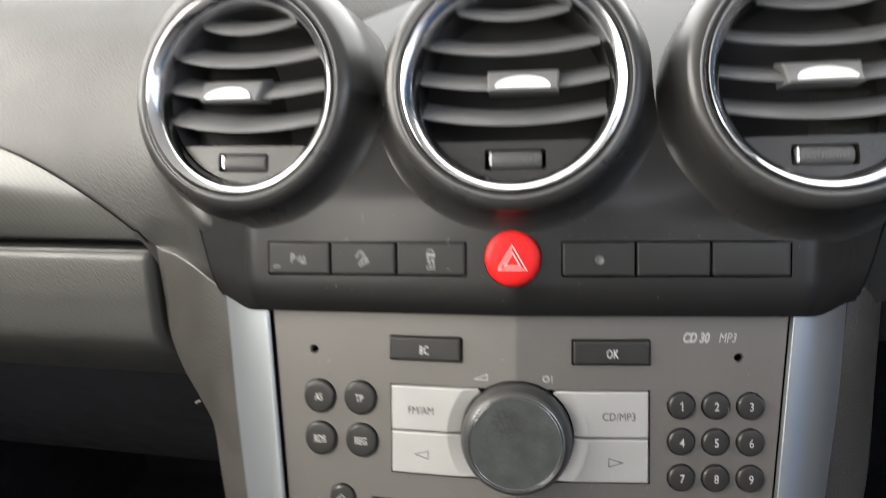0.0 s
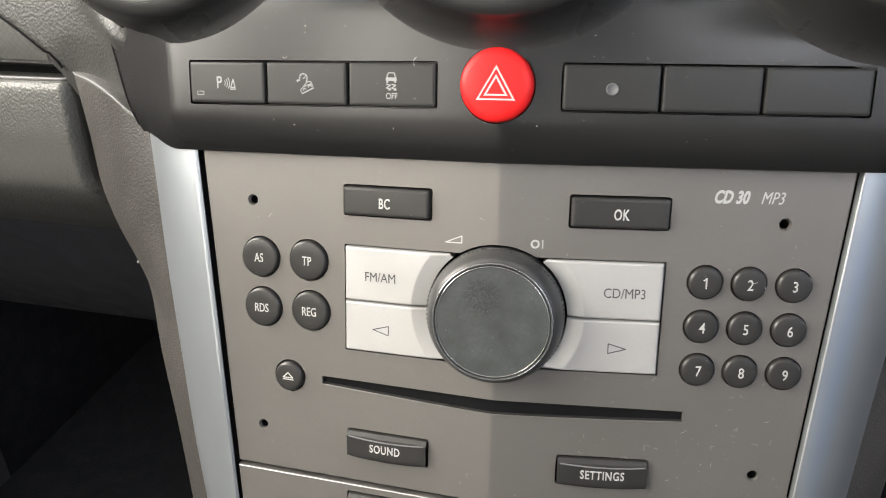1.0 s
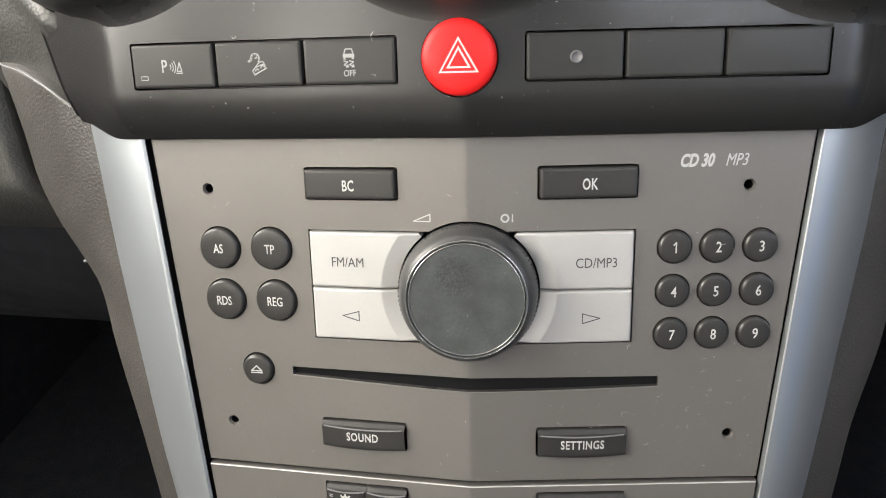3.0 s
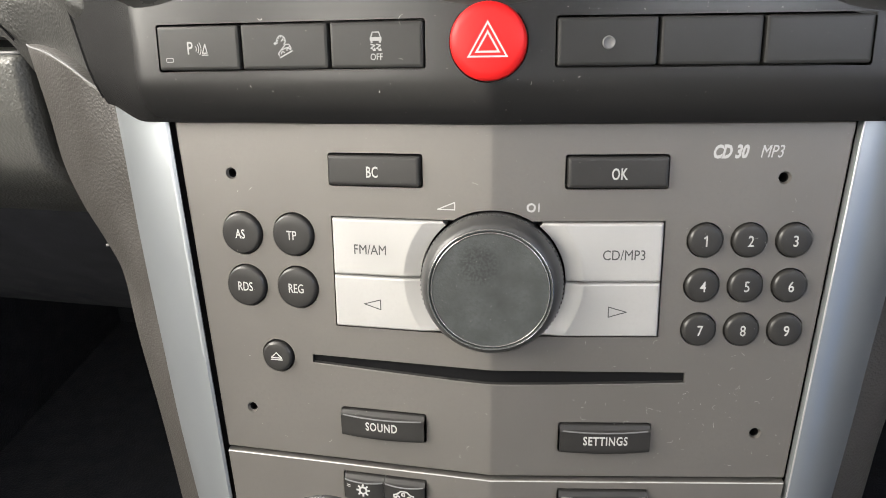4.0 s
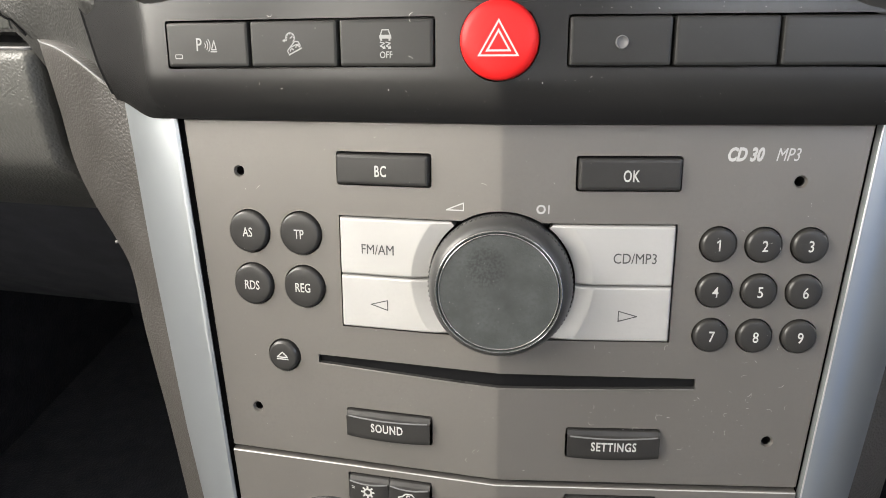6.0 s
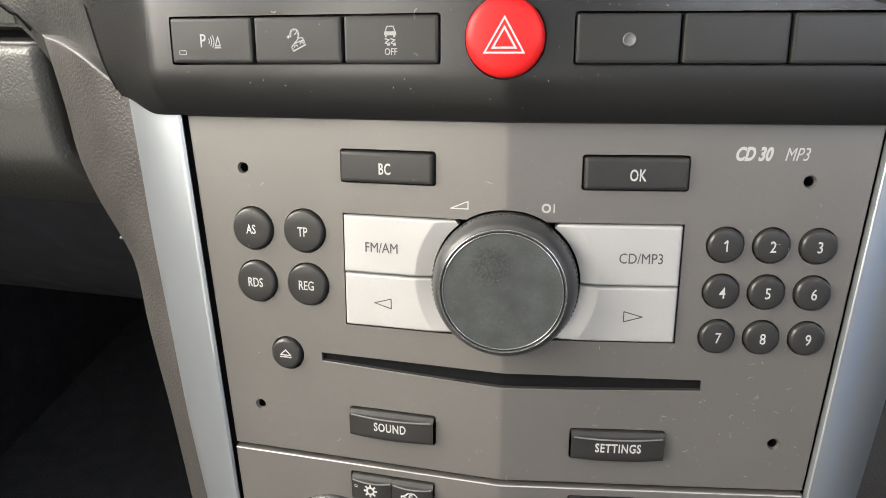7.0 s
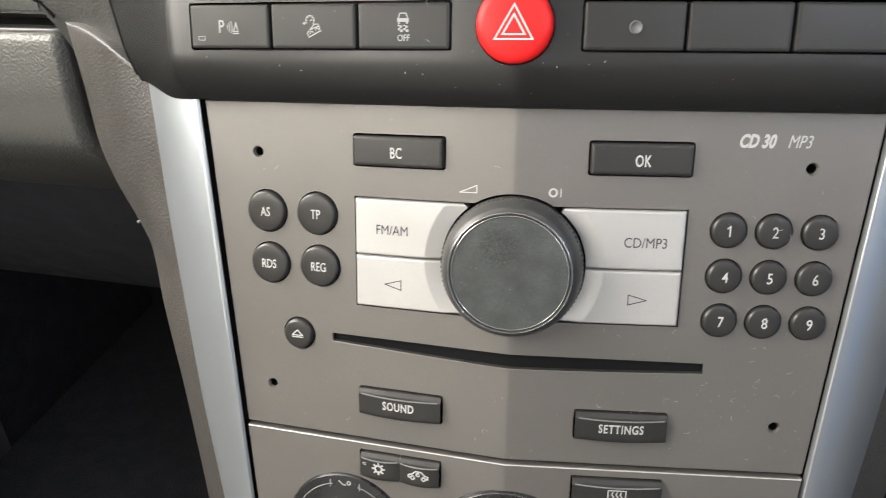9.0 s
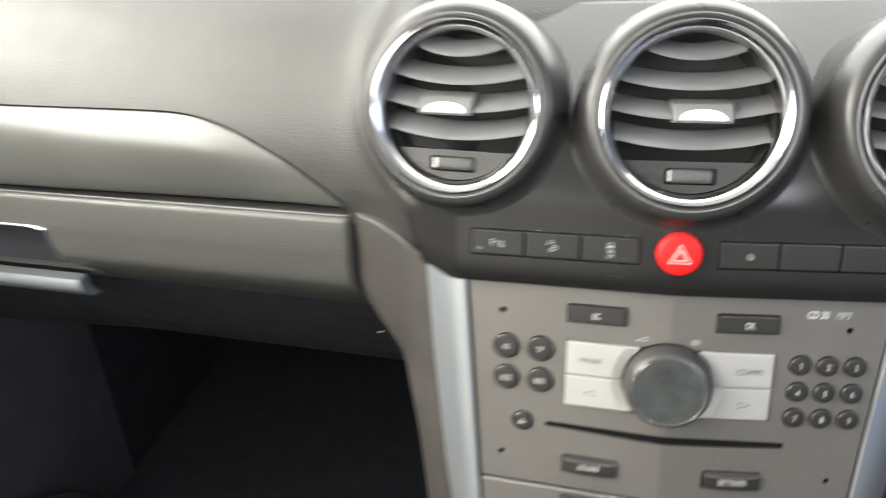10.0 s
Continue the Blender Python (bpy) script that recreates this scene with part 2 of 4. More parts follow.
# ---- materials ----
def material(name, colour, rough, metal=0.0, grain=None, mottle=0.12, patch=14.0, speck=0.0, rough_var=0.08, coat=0.0, spec=0.5):
    """grain: (kind, size in metres, depth in metres). mottle: how far the colour wanders. speck: share of pale dust."""
    mt = bpy.data.materials.new(name)
    mt.use_nodes = True
    nt = mt.node_tree
    b = nt.nodes["Principled BSDF"]
    b.inputs["Metallic"].default_value = metal
    b.inputs["Coat Weight"].default_value = coat
    b.inputs["Coat Roughness"].default_value = 0.12
    b.inputs["Specular IOR Level"].default_value = spec
    geo = nt.nodes.new("ShaderNodeNewGeometry")

    def noise_node(scale, detail=4.0):
        n = nt.nodes.new("ShaderNodeTexNoise")
        n.inputs["Scale"].default_value = scale
        n.inputs["Detail"].default_value = detail
        nt.links.new(geo.outputs["Position"], n.inputs["Vector"])
        return n

    def mix(a, c, fac, how="MIX"):
        m = nt.nodes.new("ShaderNodeMix")
        m.data_type, m.blend_type = "RGBA", how
        for sock, val in ((m.inputs[6], a), (m.inputs[7], c), (m.inputs[0], fac)):
            if hasattr(val, "links"):
                nt.links.new(val, sock)
            else:
                sock.default_value = val
        return m.outputs[2]

    def span(src, lo, hi, to_lo, to_hi):
        r = nt.nodes.new("ShaderNodeMapRange")
        for i, val in enumerate((lo, hi, to_lo, to_hi)):
            r.inputs[i + 1].default_value = val
        nt.links.new(src, r.inputs[0])
        return r.outputs[0]

    big, fine = noise_node(patch), noise_node(900.0, 2.0)
    dark = (*[c * (1 - mottle) for c in colour], 1)
    light = (*[min(c * (1 + mottle), 1) for c in colour], 1)
    col = mix(dark, light, span(big.outputs["Fac"], 0.3, 0.7, 0, 1))
    col = mix(col, (*[c * (1 - mottle * 0.6) for c in colour], 1), span(fine.outputs["Fac"], 0.45, 0.75, 0, 0.7))
    if speck:
        dust = noise_node(1500.0, 1.0)
        col = mix(col, (0.42, 0.40, 0.37, 1), span(dust.outputs["Fac"], 0.80 - speck, 0.84 - speck, 0, 0.55))
    nt.links.new(col, b.inputs["Base Color"])
    smear = noise_node(45.0, 5.0)
    nt.links.new(span(smear.outputs["Fac"], 0.3, 0.7, max(rough - rough_var, 0.03), min(rough + rough_var, 1)), b.inputs["Roughness"])
    if grain:
        kind, size, depth = grain
        bump = nt.nodes.new("ShaderNodeBump")
        bump.inputs["Strength"].default_value = 1.0
        bump.inputs["Distance"].default_value = depth
        if kind == "hide":
            warp = noise_node(0.35 / size, 3.0)
            vm = nt.nodes.new("ShaderNodeVectorMath")
            vm.operation = "MULTIPLY_ADD"
            nt.links.new(warp.outputs["Color"], vm.inputs[0])
            vm.inputs[1].default_value = (size * 0.7,) * 3
            nt.links.new(geo.outputs["Position"], vm.inputs[2])
            vor = nt.nodes.new("ShaderNodeTexVoronoi")
            vor.feature = "SMOOTH_F1"
            vor.inputs["Smoothness"].default_value = 0.35
            vor.inputs["Scale"].default_value = 1 / size
            nt.links.new(vm.outputs[0], vor.inputs["Vector"])
            h = span(vor.outputs["Distance"], 0.05, 0.75, 1, 0)
        elif kind == "weave":
            wave = nt.nodes.new("ShaderNodeTexChecker")
            wave.inputs["Scale"].default_value = 1 / size
            nt.links.new(geo.outputs["Position"], wave.inputs["Vector"])
            h = wave.outputs["Fac"]
            nt.links.new(mix(col, (*[c * 1.9 for c in colour], 1), span(h, 0, 1, 0, 0.15)), b.inputs["Base Color"])
        else:
            h = noise_node(1 / size, 2.0).outputs["Fac"]
        nt.links.new(h, bump.inputs["Height"])
        nt.links.new(bump.outputs["Normal"], b.inputs["Normal"])
    return mt


PAD = material("soft_dash_plastic", (0.0246, 0.0241, 0.0223), 0.50, grain=("hide", 0.0012, 0.00012), mottle=0.05, patch=9.0, rough_var=0.03)
LID_SKIN = material("hard_grained_plastic", (0.068, 0.0672, 0.0622), 0.44, grain=("hide", 0.0012, 0.00014), mottle=0.06, patch=9.0, rough_var=0.04)
CHEEK = material("grained_side_plastic", (0.045, 0.0416, 0.0385), 0.46, grain=("hide", 0.0010, 0.00012), patch=12.0, speck=0.01)
FASCIA = material("satin_black_plastic", (0.0150, 0.0147, 0.0145), 0.24, spec=0.36, grain=("pebble", 0.0004, 0.00001), mottle=0.05, patch=25.0, speck=0.012, rough_var=0.02)
SWITCH = material("black_switch_plastic", (0.0225, 0.0222, 0.0215), 0.36, spec=0.28, grain=("pebble", 0.0004, 0.00001), mottle=0.06, patch=60.0, speck=0.012, rough_var=0.03)
RADIO = material("grey_metallic_lacquer", (0.152, 0.144, 0.134), 0.36, metal=0.40, grain=("pebble", 0.0005, 0.00002), mottle=0.05, patch=26.0, speck=0.012, rough_var=0.03)
SILVER_KEY = material("silver_lacquered_key", (0.425, 0.42, 0.41), 0.38, metal=0.35, grain=("pebble", 0.0004, 0.00001), mottle=0.04, patch=40.0, speck=0.01)
TRIM = material("satin_silver_trim", (0.46, 0.49, 0.515), 0.29, metal=0.78, mottle=0.012, patch=9.0, rough_var=0.012)
CHROME = material("bright_chrome", (0.50, 0.50, 0.515), 0.17, metal=1.0, mottle=0.03, rough_var=0.05)
KEY = material("black_key_plastic", (0.025, 0.0243, 0.0236), 0.32, spec=0.4, grain=("pebble", 0.0004, 0.00001), mottle=0.08, patch=80.0, speck=0.012, rough_var=0.03)
KNOB = material("charcoal_knob_rubber", (0.042, 0.0465, 0.0455), 0.46, grain=("pebble", 0.0007, 0.00011), mottle=0.34, patch=120.0, speck=0.035)
KNOB_RIM = material("polished_black_rim", (0.044, 0.044, 0.044), 0.36, mottle=0.15, patch=60.0, speck=0.02)
SLAT = material("grey_vent_plastic", (0.130, 0.130, 0.132), 0.55, mottle=0.12, patch=30.0, speck=0.02)
THROAT = material("black_throat_plastic", (0.050, 0.050, 0.051), 0.7, spec=0.2, mottle=0.15)
VENT_PLATE = material("dark_grey_vent_plastic", (0.090, 0.090, 0.091), 0.5, mottle=0.12, patch=30.0, speck=0.02)
# for black parts and joints; also paints shade in gaps and holes
DARK = material("black_plastic_and_shade", (0.007, 0.007, 0.0075), 0.85, spec=0.08, mottle=0.2)
# darker than the lid skin, to paint the lid's shaded parts
LID_SHADE = material("lid_plastic_in_shade", (0.027, 0.028, 0.033), 0.62, spec=0.25, grain=("pebble", 0.0012, 0.00008), mottle=0.15, patch=12.0)
CARPET = material("black_carpet", (0.0090, 0.0105, 0.0155), 0.95, grain=("pebble", 0.003, 0.002), mottle=0.3, patch=40.0)
GLOSS = material("glossy_dark_inlay", (0.060, 0.061, 0.056), 0.23, grain=("weave", 0.0018, 0.00001), mottle=0.1, patch=12.0, coat=0.1, rough_var=0.02)
HOUSING = material("smooth_dark_plastic", (0.028, 0.0275, 0.0267), 0.32, spec=0.42, mottle=0.08, patch=20.0, speck=0.01)
DIAL = material("polished_black_dial", (0.014, 0.014, 0.015), 0.24, mottle=0.15, patch=60.0, speck=0.03)
SATIN_CHROME = material("satin_chrome", (0.88, 0.88, 0.88), 0.32, metal=0.85, mottle=0.03, rough_var=0.05)
POLISH = material("polished_dark_metal_line", (0.30, 0.30, 0.30), 0.22, metal=0.8, mottle=0.1, patch=90.0)
RED = material("red_translucent_plastic", (0.66, 0.014, 0.014), 0.42, spec=0.25, mottle=0.04, patch=60.0)
PRINT = material("white_print", (0.43, 0.43, 0.42), 0.6, mottle=0.03)
PRINT_DIM = material("pale_grey_print", (0.31, 0.31, 0.31), 0.6, mottle=0.04)
PRINT_PINK = material("pale_pink_print", (0.80, 0.44, 0.43), 0.5, mottle=0.03)
PRINT_DARK = material("dark_grey_print", (0.06, 0.06, 0.06), 0.6, mottle=0.05)
BLUE = material("blue_print", (0.03, 0.16, 0.50), 0.5, mottle=0.05)
CRIMSON = material("crimson_print", (0.45, 0.02, 0.06), 0.5, mottle=0.05)
HEADLINER = material("grey_headliner_cloth", (0.52, 0.51, 0.49), 0.95, grain=("pebble", 0.002, 0.0006), mottle=0.06)
DOOR = material("dark_door_plastic", (0.055, 0.057, 0.063), 0.6, grain=("pebble", 0.0015, 0.0002), mottle=0.15)
DOOR_LOWER = material("dark_grey_door_plastic", (0.062, 0.062, 0.068), 0.55, grain=("pebble", 0.0015, 0.0002), mottle=0.15)
# the next two serve only the unseen reflector panels by the doors
GREY_REFLECTOR = material("grey_reflector_cloth", (0.13, 0.127, 0.12), 0.9, grain=("pebble", 0.002, 0.0006), mottle=0.08)
BLUE_REFLECTOR = material("blue_reflector_cloth", (0.030, 0.085, 0.210), 0.9, grain=("pebble", 0.002, 0.0006), mottle=0.08)
SEAT_CLOTH = material("mid_grey_cloth", (0.27, 0.265, 0.26), 0.9, grain=("pebble", 0.002, 0.0006), mottle=0.08)
CLOTH = material("warm_grey_cloth", (0.56, 0.54, 0.50), 0.9, grain=("pebble", 0.002, 0.0006), mottle=0.08)
LINT = material("pale_lint", (0.40, 0.39, 0.37), 0.8, mottle=0.1)


def finger_mark(mt, centre, reach):
    """A greasy thumb print of darker, broken ridges on a material."""
    nt = mt.node_tree
    b = nt.nodes["Principled BSDF"]
    old = b.inputs["Base Color"].links[0].from_socket
    geo = nt.nodes.new("ShaderNodeNewGeometry")
    dist = nt.nodes.new("ShaderNodeVectorMath")
    dist.operation = "DISTANCE"
    nt.links.new(geo.outputs["Position"], dist.inputs[0])
    dist.inputs[1].default_value = centre
    near = nt.nodes.new("ShaderNodeMapRange")
    for i, val in enumerate((reach * 0.55, reach, 1.0, 0.0)):
        near.inputs[i + 1].default_value = val
    nt.links.new(dist.outputs["Value"], near.inputs[0])
    tex = nt.nodes.new("ShaderNodeTexNoise")
    tex.inputs["Scale"].default_value = 1300.0
    tex.inputs["Detail"].default_value = 2.0
    nt.links.new(geo.outputs["Position"], tex.inputs["Vector"])
    ridges = nt.nodes.new("ShaderNodeMapRange")
    for i, val in enumerate((0.40, 0.60, 0.10, 0.70)):
        ridges.inputs[i + 1].default_value = val
    nt.links.new(tex.outputs["Fac"], ridges.inputs[0])
    both = nt.nodes.new("ShaderNodeMath")
    both.operation = "MULTIPLY"
    nt.links.new(near.outputs[0], both.inputs[0])
    nt.links.new(ridges.outputs[0], both.inputs[1])
    mixer = nt.nodes.new("ShaderNodeMix")
    mixer.data_type = "RGBA"
    nt.links.new(both.outputs[0], mixer.inputs[0])
    nt.links.new(old, mixer.inputs[6])
    mixer.inputs[7].default_value = (0.012, 0.013, 0.013, 1)
    nt.links.new(mixer.outputs[2], b.inputs["Base Color"])


finger_mark(KNOB, P(-0.0035, 0.0182, 0.0183), 0.0080)


# ---- the cabin shell ----
def slab(name, x0, x1, y0, y1, z0, z1, mat, label, category="wall"):
    ob = part(name, box(x0, x1, y0, y1, z0, z1), mat, None)
    return tagged(ob, label, category, "", "structure")


slab("floor", -0.74, 0.74, -1.92, 0.80, 0.02, 0.06, CARPET, "black carpeted cabin floor in shadow", "floor")
slab("ceiling", -0.74, 0.74, -1.92, 0.02, 1.36, 1.40, HEADLINER, "pale grey cloth headliner over the cabin", "ceiling")
slab("wall_front", -0.74, 0.74, 0.76, 0.80, 0.06, 0.80, CARPET, "black carpeted bulkhead in the footwell")
slab("wall_rear", -0.74, 0.74, -1.96, -1.92, 0.02, 0.86, DOOR, "dark plastic cabin rear wall")
for sgn, tag in ((-1, "left"), (1, "right")):
    xa, xb = sorted((sgn * 0.70, sgn * 0.74))
    slab("wall_" + tag, xa, xb, -1.92, 0.40, 0.06, 0.84, DOOR_LOWER if sgn < 0 else DOOR, "dark plastic door panel beside the dashboard")
    slab("wall_kick_" + tag, xa, xb, 0.40, 0.80, 0.06, 0.84, CARPET, "black carpeted side of the footwell")
    slab("pillar_" + tag, xa, xb, -1.05, -0.92, 0.84, 1.36, HEADLINER, "grey cloth-covered pillar between the side windows", "pillar")

# unseen blocks in place of seats, added to bounce light onto the console
slab("reflector_seat_passenger", -0.62, -0.10, -1.05, -0.76, 0.06, 0.84, CLOTH, "unseen pale block added as reflector, passenger side")
slab("reflector_seat_driver", 0.23, 0.66, -1.05, -0.76, 0.06, 0.98, SEAT_CLOTH, "unseen grey block added as reflector, driver side")
# unseen panels added for their reflections in the fascia and trims
slab("reflector_door_left", -0.70, -0.69, -1.90, -0.04, 0.56, 0.83, GREY_REFLECTOR, "unseen grey panel added as reflector by the passenger door")
slab("reflector_door_right", 0.69, 0.70, -1.90, -0.34, 0.30, 0.72, BLUE_REFLECTOR, "unseen blue panel added to tint the trim reflections")
slab("reflector_door_top_right", 0.69, 0.70, -1.90, -0.34, 0.722, 0.83, CLOTH, "unseen pale panel added as reflector by the driver door")


# ---- dashboard pad ----
def pad_face(ax):
    """How far ahead the dash face stands at that distance from the middle."""
    return eased(ax, [(0.0, 0.060), (0.10, 0.050), (0.125, 0.034), (0.142, 0.030), (0.150, 0.0340), (0.160, 0.041), (0.187, 0.054), (0.25, 0.061), (0.40, 0.069), (0.74, 0.092)])


PAD_RISE = [(0.0, 0.0, 0.6805), (0.10, 0.0, 0.690), (0.25, 0.004, 0.715), (0.38, 0.012, 0.738), (0.50, 0.026, 0.764), (0.62, 0.046, 0.790), (0.73, 0.078, 0.812), (0.84, 0.14, 0.826), (1.0, 0.62, 0.838)]


def pad_place(u, t):
    x = -0.70 + 1.40 * u
    g = eased(t, [(a, b) for a, b, c in PAD_RISE])
    z = eased(t, [(a, c) for a, b, c in PAD_RISE])
    # towards the console the skin reaches further down, behind the cheek
    dip = min(max((0.192 - abs(x)) / 0.012, 0), 1) * max(0, 1 - t / 0.12)
    # a raised collar beside the outer vent
    rim = math.hypot(x + 0.1158, z - 0.7543)
    collar = 0.0035 * math.exp(-((rim - 0.0635) / 0.0055) ** 2) * min(max((-0.1158 - x) / 0.02 + 0.3, 0), 1)
    return Vector((x, pad_face(abs(x)) + g + 0.004 * dip - collar, z - 0.024 * dip))


def pad_grid(nu, nv):
    spots = [pad_place(i / nu, j / nv) for j in range(nv + 1) for i in range(nu + 1)]
    quads = [(j * (nu + 1) + i, j * (nu + 1) + i + 1, (j + 1) * (nu + 1) + i + 1, (j + 1) * (nu + 1) + i) for j in range(nv) for i in range(nu)]
    return spots, quads


dash = thing("dashboard", (0, 0.3, 0.67), "dark grey soft-touch dashboard with grained skin", "dashboard")
part("upper_pad", sheet(420, 110, pad_place, lambda u, t: pad_place(u, t) + Vector((0, 0.012, -0.004))), PAD, dash)
# a black strip paints the shadow in the gap below the pad
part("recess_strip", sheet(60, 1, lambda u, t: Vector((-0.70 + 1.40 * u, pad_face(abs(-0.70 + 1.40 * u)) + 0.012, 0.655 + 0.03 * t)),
     lambda u, t: Vector((-0.70 + 1.40 * u, pad_face(abs(-0.70 + 1.40 * u)) + 0.016, 0.655 + 0.03 * t))), DARK, dash, "black strip painted as the shadow under the pad")


def inlay_top(x):
    f = (x + 0.296) / 0.097
    f = 0.5 * (f + math.sqrt(f * f + 0.04))
    return max(0.734 - 0.045 * f ** 1.5, 0.6845)


def inlay_place(u, t):
    x = -0.70 + 0.505 * u
    z0, z1 = 0.6820, inlay_top(x)
    z = z0 + (z1 - z0) * t
    tall = (z1 - z0) / 0.048
    g = eased(z, [(c, b) for a, b, c in PAD_RISE])
    return Vector((x, pad_face(abs(x)) + g - 0.0004 - 0.0036 * min(tall, 1) ** 2.5 * math.sin(math.pi * (0.03 + 0.94 * t)) ** 0.6, z))


inlay = part("inlay", sheet(120, 20, inlay_place), GLOSS, dash, "glossy dark inlay strip with a fine weave", angle=60)
part("seam", tube([inlay_place(u / 60, 1.0) + Vector((0, -0.0012, 0.0006)) for u in range(61)] + [Vector((-0.195 + 0.0065 * k / 4, pad_face(0.195 - 0.0065 * k / 4) - 0.0004, 0.6870 - 0.0075 * k / 4)) for k in range(1, 5)], 0.00045), DARK, dash)


# ---- glove box ----
def lid_face(x):
    return 0.0 if x > -0.19 else 0.016 * min((-0.19 - x) / 0.21, 1.5)


LID = [(0.0, 0.070, 0.6730), (0.05, 0.060, 0.6738), (0.08, 0.0552, 0.6729), (0.11, 0.0532, 0.6704), (0.28, 0.0518, 0.652), (0.36, 0.0522, 0.643), (0.46, 0.0528, 0.632), (0.52, 0.0538, 0.6265), (0.58, 0.0562, 0.6220), (0.66, 0.0620, 0.6150), (0.76, 0.0715, 0.6060), (0.88, 0.0840, 0.5950), (1.0, 0.0965, 0.5850)]


def lid_place(u, t):
    z = eased(t, [(a, c) for a, b, c in LID])
    edge = eased(z, [(0.500, 0.146), (0.556, 0.158), (0.575, 0.1610), (0.590, 0.1680), (0.602, 0.1745), (0.6134, 0.1832), (0.628, 0.1888), (0.650, 0.1885), (0.676, 0.1882)])
    x = -0.69 + (0.69 - edge) * (1 - (1 - u) ** 2)
    # the side edge is rounded
    turn = max(0.0, 1 - (-edge - x) / 0.005) ** 2
    return Vector((x, eased(t, [(a, b) for a, b, c in LID]) + lid_face(x) + 0.0045 * turn, z))


glove = thing("glove_box", (-0.44, 0.1, 0.56), "closed dark grey grained glove box with silver-lipped handle", "glove box")
mouth = bmesh.new()
loft(mouth, [[(x, y, z) for x, z in [(-0.66, 0.6495), (-0.4235, 0.6495), (-0.4200, 0.6482), (-0.4185, 0.6440), (-0.4160, 0.6300), (-0.4130, 0.6170), (-0.4070, 0.6085), (-0.4000, 0.6040), (-0.66, 0.6040)]] for y in (0.02, 0.12)])
lid = carve(sheet(80, 60, lid_place, lambda u, t: lid_place(u, t) + Vector((0, 0.006, 0.0 if t < 0.5 else 0.004))), [mouth])
part("lid", lid, LID_SKIN, glove)


# pale bead that paints a highlight along the lid's rounded top
part("lid_highlight", tube([lid_place(k / 60, 0.066) + Vector((0, -0.0004, 0.0003)) for k in range(60)], 0.0008), SLAT, glove, "pale bead painted as highlight on the lid edge")


def under_place(u, t):
    # closes the glove box below the lid; the lid's shade is in its colour
    p = lid_place(u, 1.0)
    return Vector((p.x - 0.014 * t * u, p.y - 0.001 + 0.140 * t, p.z + 0.0015 - 0.170 * t + 0.015 * t ** 4))


part("shaded_underside", sheet(60, 16, under_place, lambda u, t: under_place(u, t) + Vector((0, 0.005, 0.003))), LID_SHADE, glove, "black underside of the lid, shade in its colour")
# silver tube drawing the highlight on the recess's upper edge
part("recess_highlight", tube([Vector((x, 0.0512 + lid_face(x), 0.6500 - 0.0022 * max(0, (x + 0.432) / 0.013) ** 2)) for x in [-0.64 + 0.221 * k / 30 for k in range(31)]], 0.0009), TRIM, glove, "thin silver line painted as the handle recess highlight")


def cup_place(u, t):
    # a scooped recess behind the handle, coloured darker for its shade
    x = -0.66 + 0.262 * u
    return Vector((x, 0.0575 + 0.014 * t + lid_face(x) + 0.012 * math.sin(math.pi * min(t * 0.75, 1)) * (1 - max(0, (u - 0.86) / 0.14) ** 2), 0.6510 - 0.0500 * t))


part("handle_cup", sheet(40, 12, cup_place), LID_SHADE, glove, "scooped handle recess, shade put into its colour")


def lip_place(u, t):
    x = -0.628 + (0.2215 - 0.0065 * t) * u
    return Vector((x, 0.062 + lid_face(x) - 0.004 * math.sin(math.pi * t) + 0.004 * (1 - t), 0.5862 + 0.0150 * t))


part("handle_lip", sheet(30, 8, lip_place, lambda u, t: lip_place(u, t) + Vector((0, 0.010, -0.002 * (1 - t)))), TRIM, glove, "satin silver handle lip")
part("hinge_pin", moved(lathe([(0.0012, -0.003), (0.0016, -0.0026), (0.0016, 0.0026), (0.0012, 0.003)], 16, (True, True)), pose(0, 0, 0, 0, 70, 20)), SLAT, glove, "small pale hinge pin", pose(-0.1765, 0.0585, 0.5880) @ Matrix.Scale(0.5, 4))
knee = thing("knee_panel", (0.44, 0.1, 0.56), "dark grey grained knee panel under the dashboard", "panel")
part("panel", sheet(40, 30, lambda u, t: Vector((-1, 1, 1)) * lid_place(u, t) + Vector((0.03 * (1 - u), 0.07, 0.0))), CHEEK, knee)


# ---- centre fascia ----
def fascia_edge(v):
    return eased(v, [(0.061, 0.1362), (0.068, 0.1372), (0.080, 0.1410), (0.10, 0.1480), (0.12, 0.157), (0.14, 0.163), (0.22, 0.163)])


def fascia_low(ax):
    f = min(max((ax - 0.1170) / 0.0195, 0), 1)
    return 0.0612 + 0.0056 * f * f * (3 - 2 * f) if f < 1 else 0.0668


def fascia_w(x, v):
    ax = abs(x)
    # a rounded corner, then a flat flank towards the door
    a = max(ax - 0.1135, 0)
    w = 0.018 - 0.085 * math.sqrt(ax * ax + 0.0008 ** 2) - 0.45 * a * a / (a + 0.004)
    low = fascia_low(ax)
    q = min(max((low + 0.0143 - v) / 0.0143, 0), 1)
    w -= 0.0048 * q ** 2.2
    if v > 0.106:
        w -= 0.30 * (v - 0.106) ** 2 / (v - 0.106 + 0.025)
    if v > 0.135:
        # it rolls over into the top of the dashboard
        w -= 0.70 * (v - 0.135) ** 2 / (v - 0.135 + 0.020)
    # the driver's side comes further out round its vent
    f, g = min(max((x - 0.045) / 0.06, 0), 1), min(max((v - 0.098) / 0.035, 0), 1)
    w += 0.009 * f * f * (3 - 2 * f) * g * g * (3 - 2 * g)
    return w


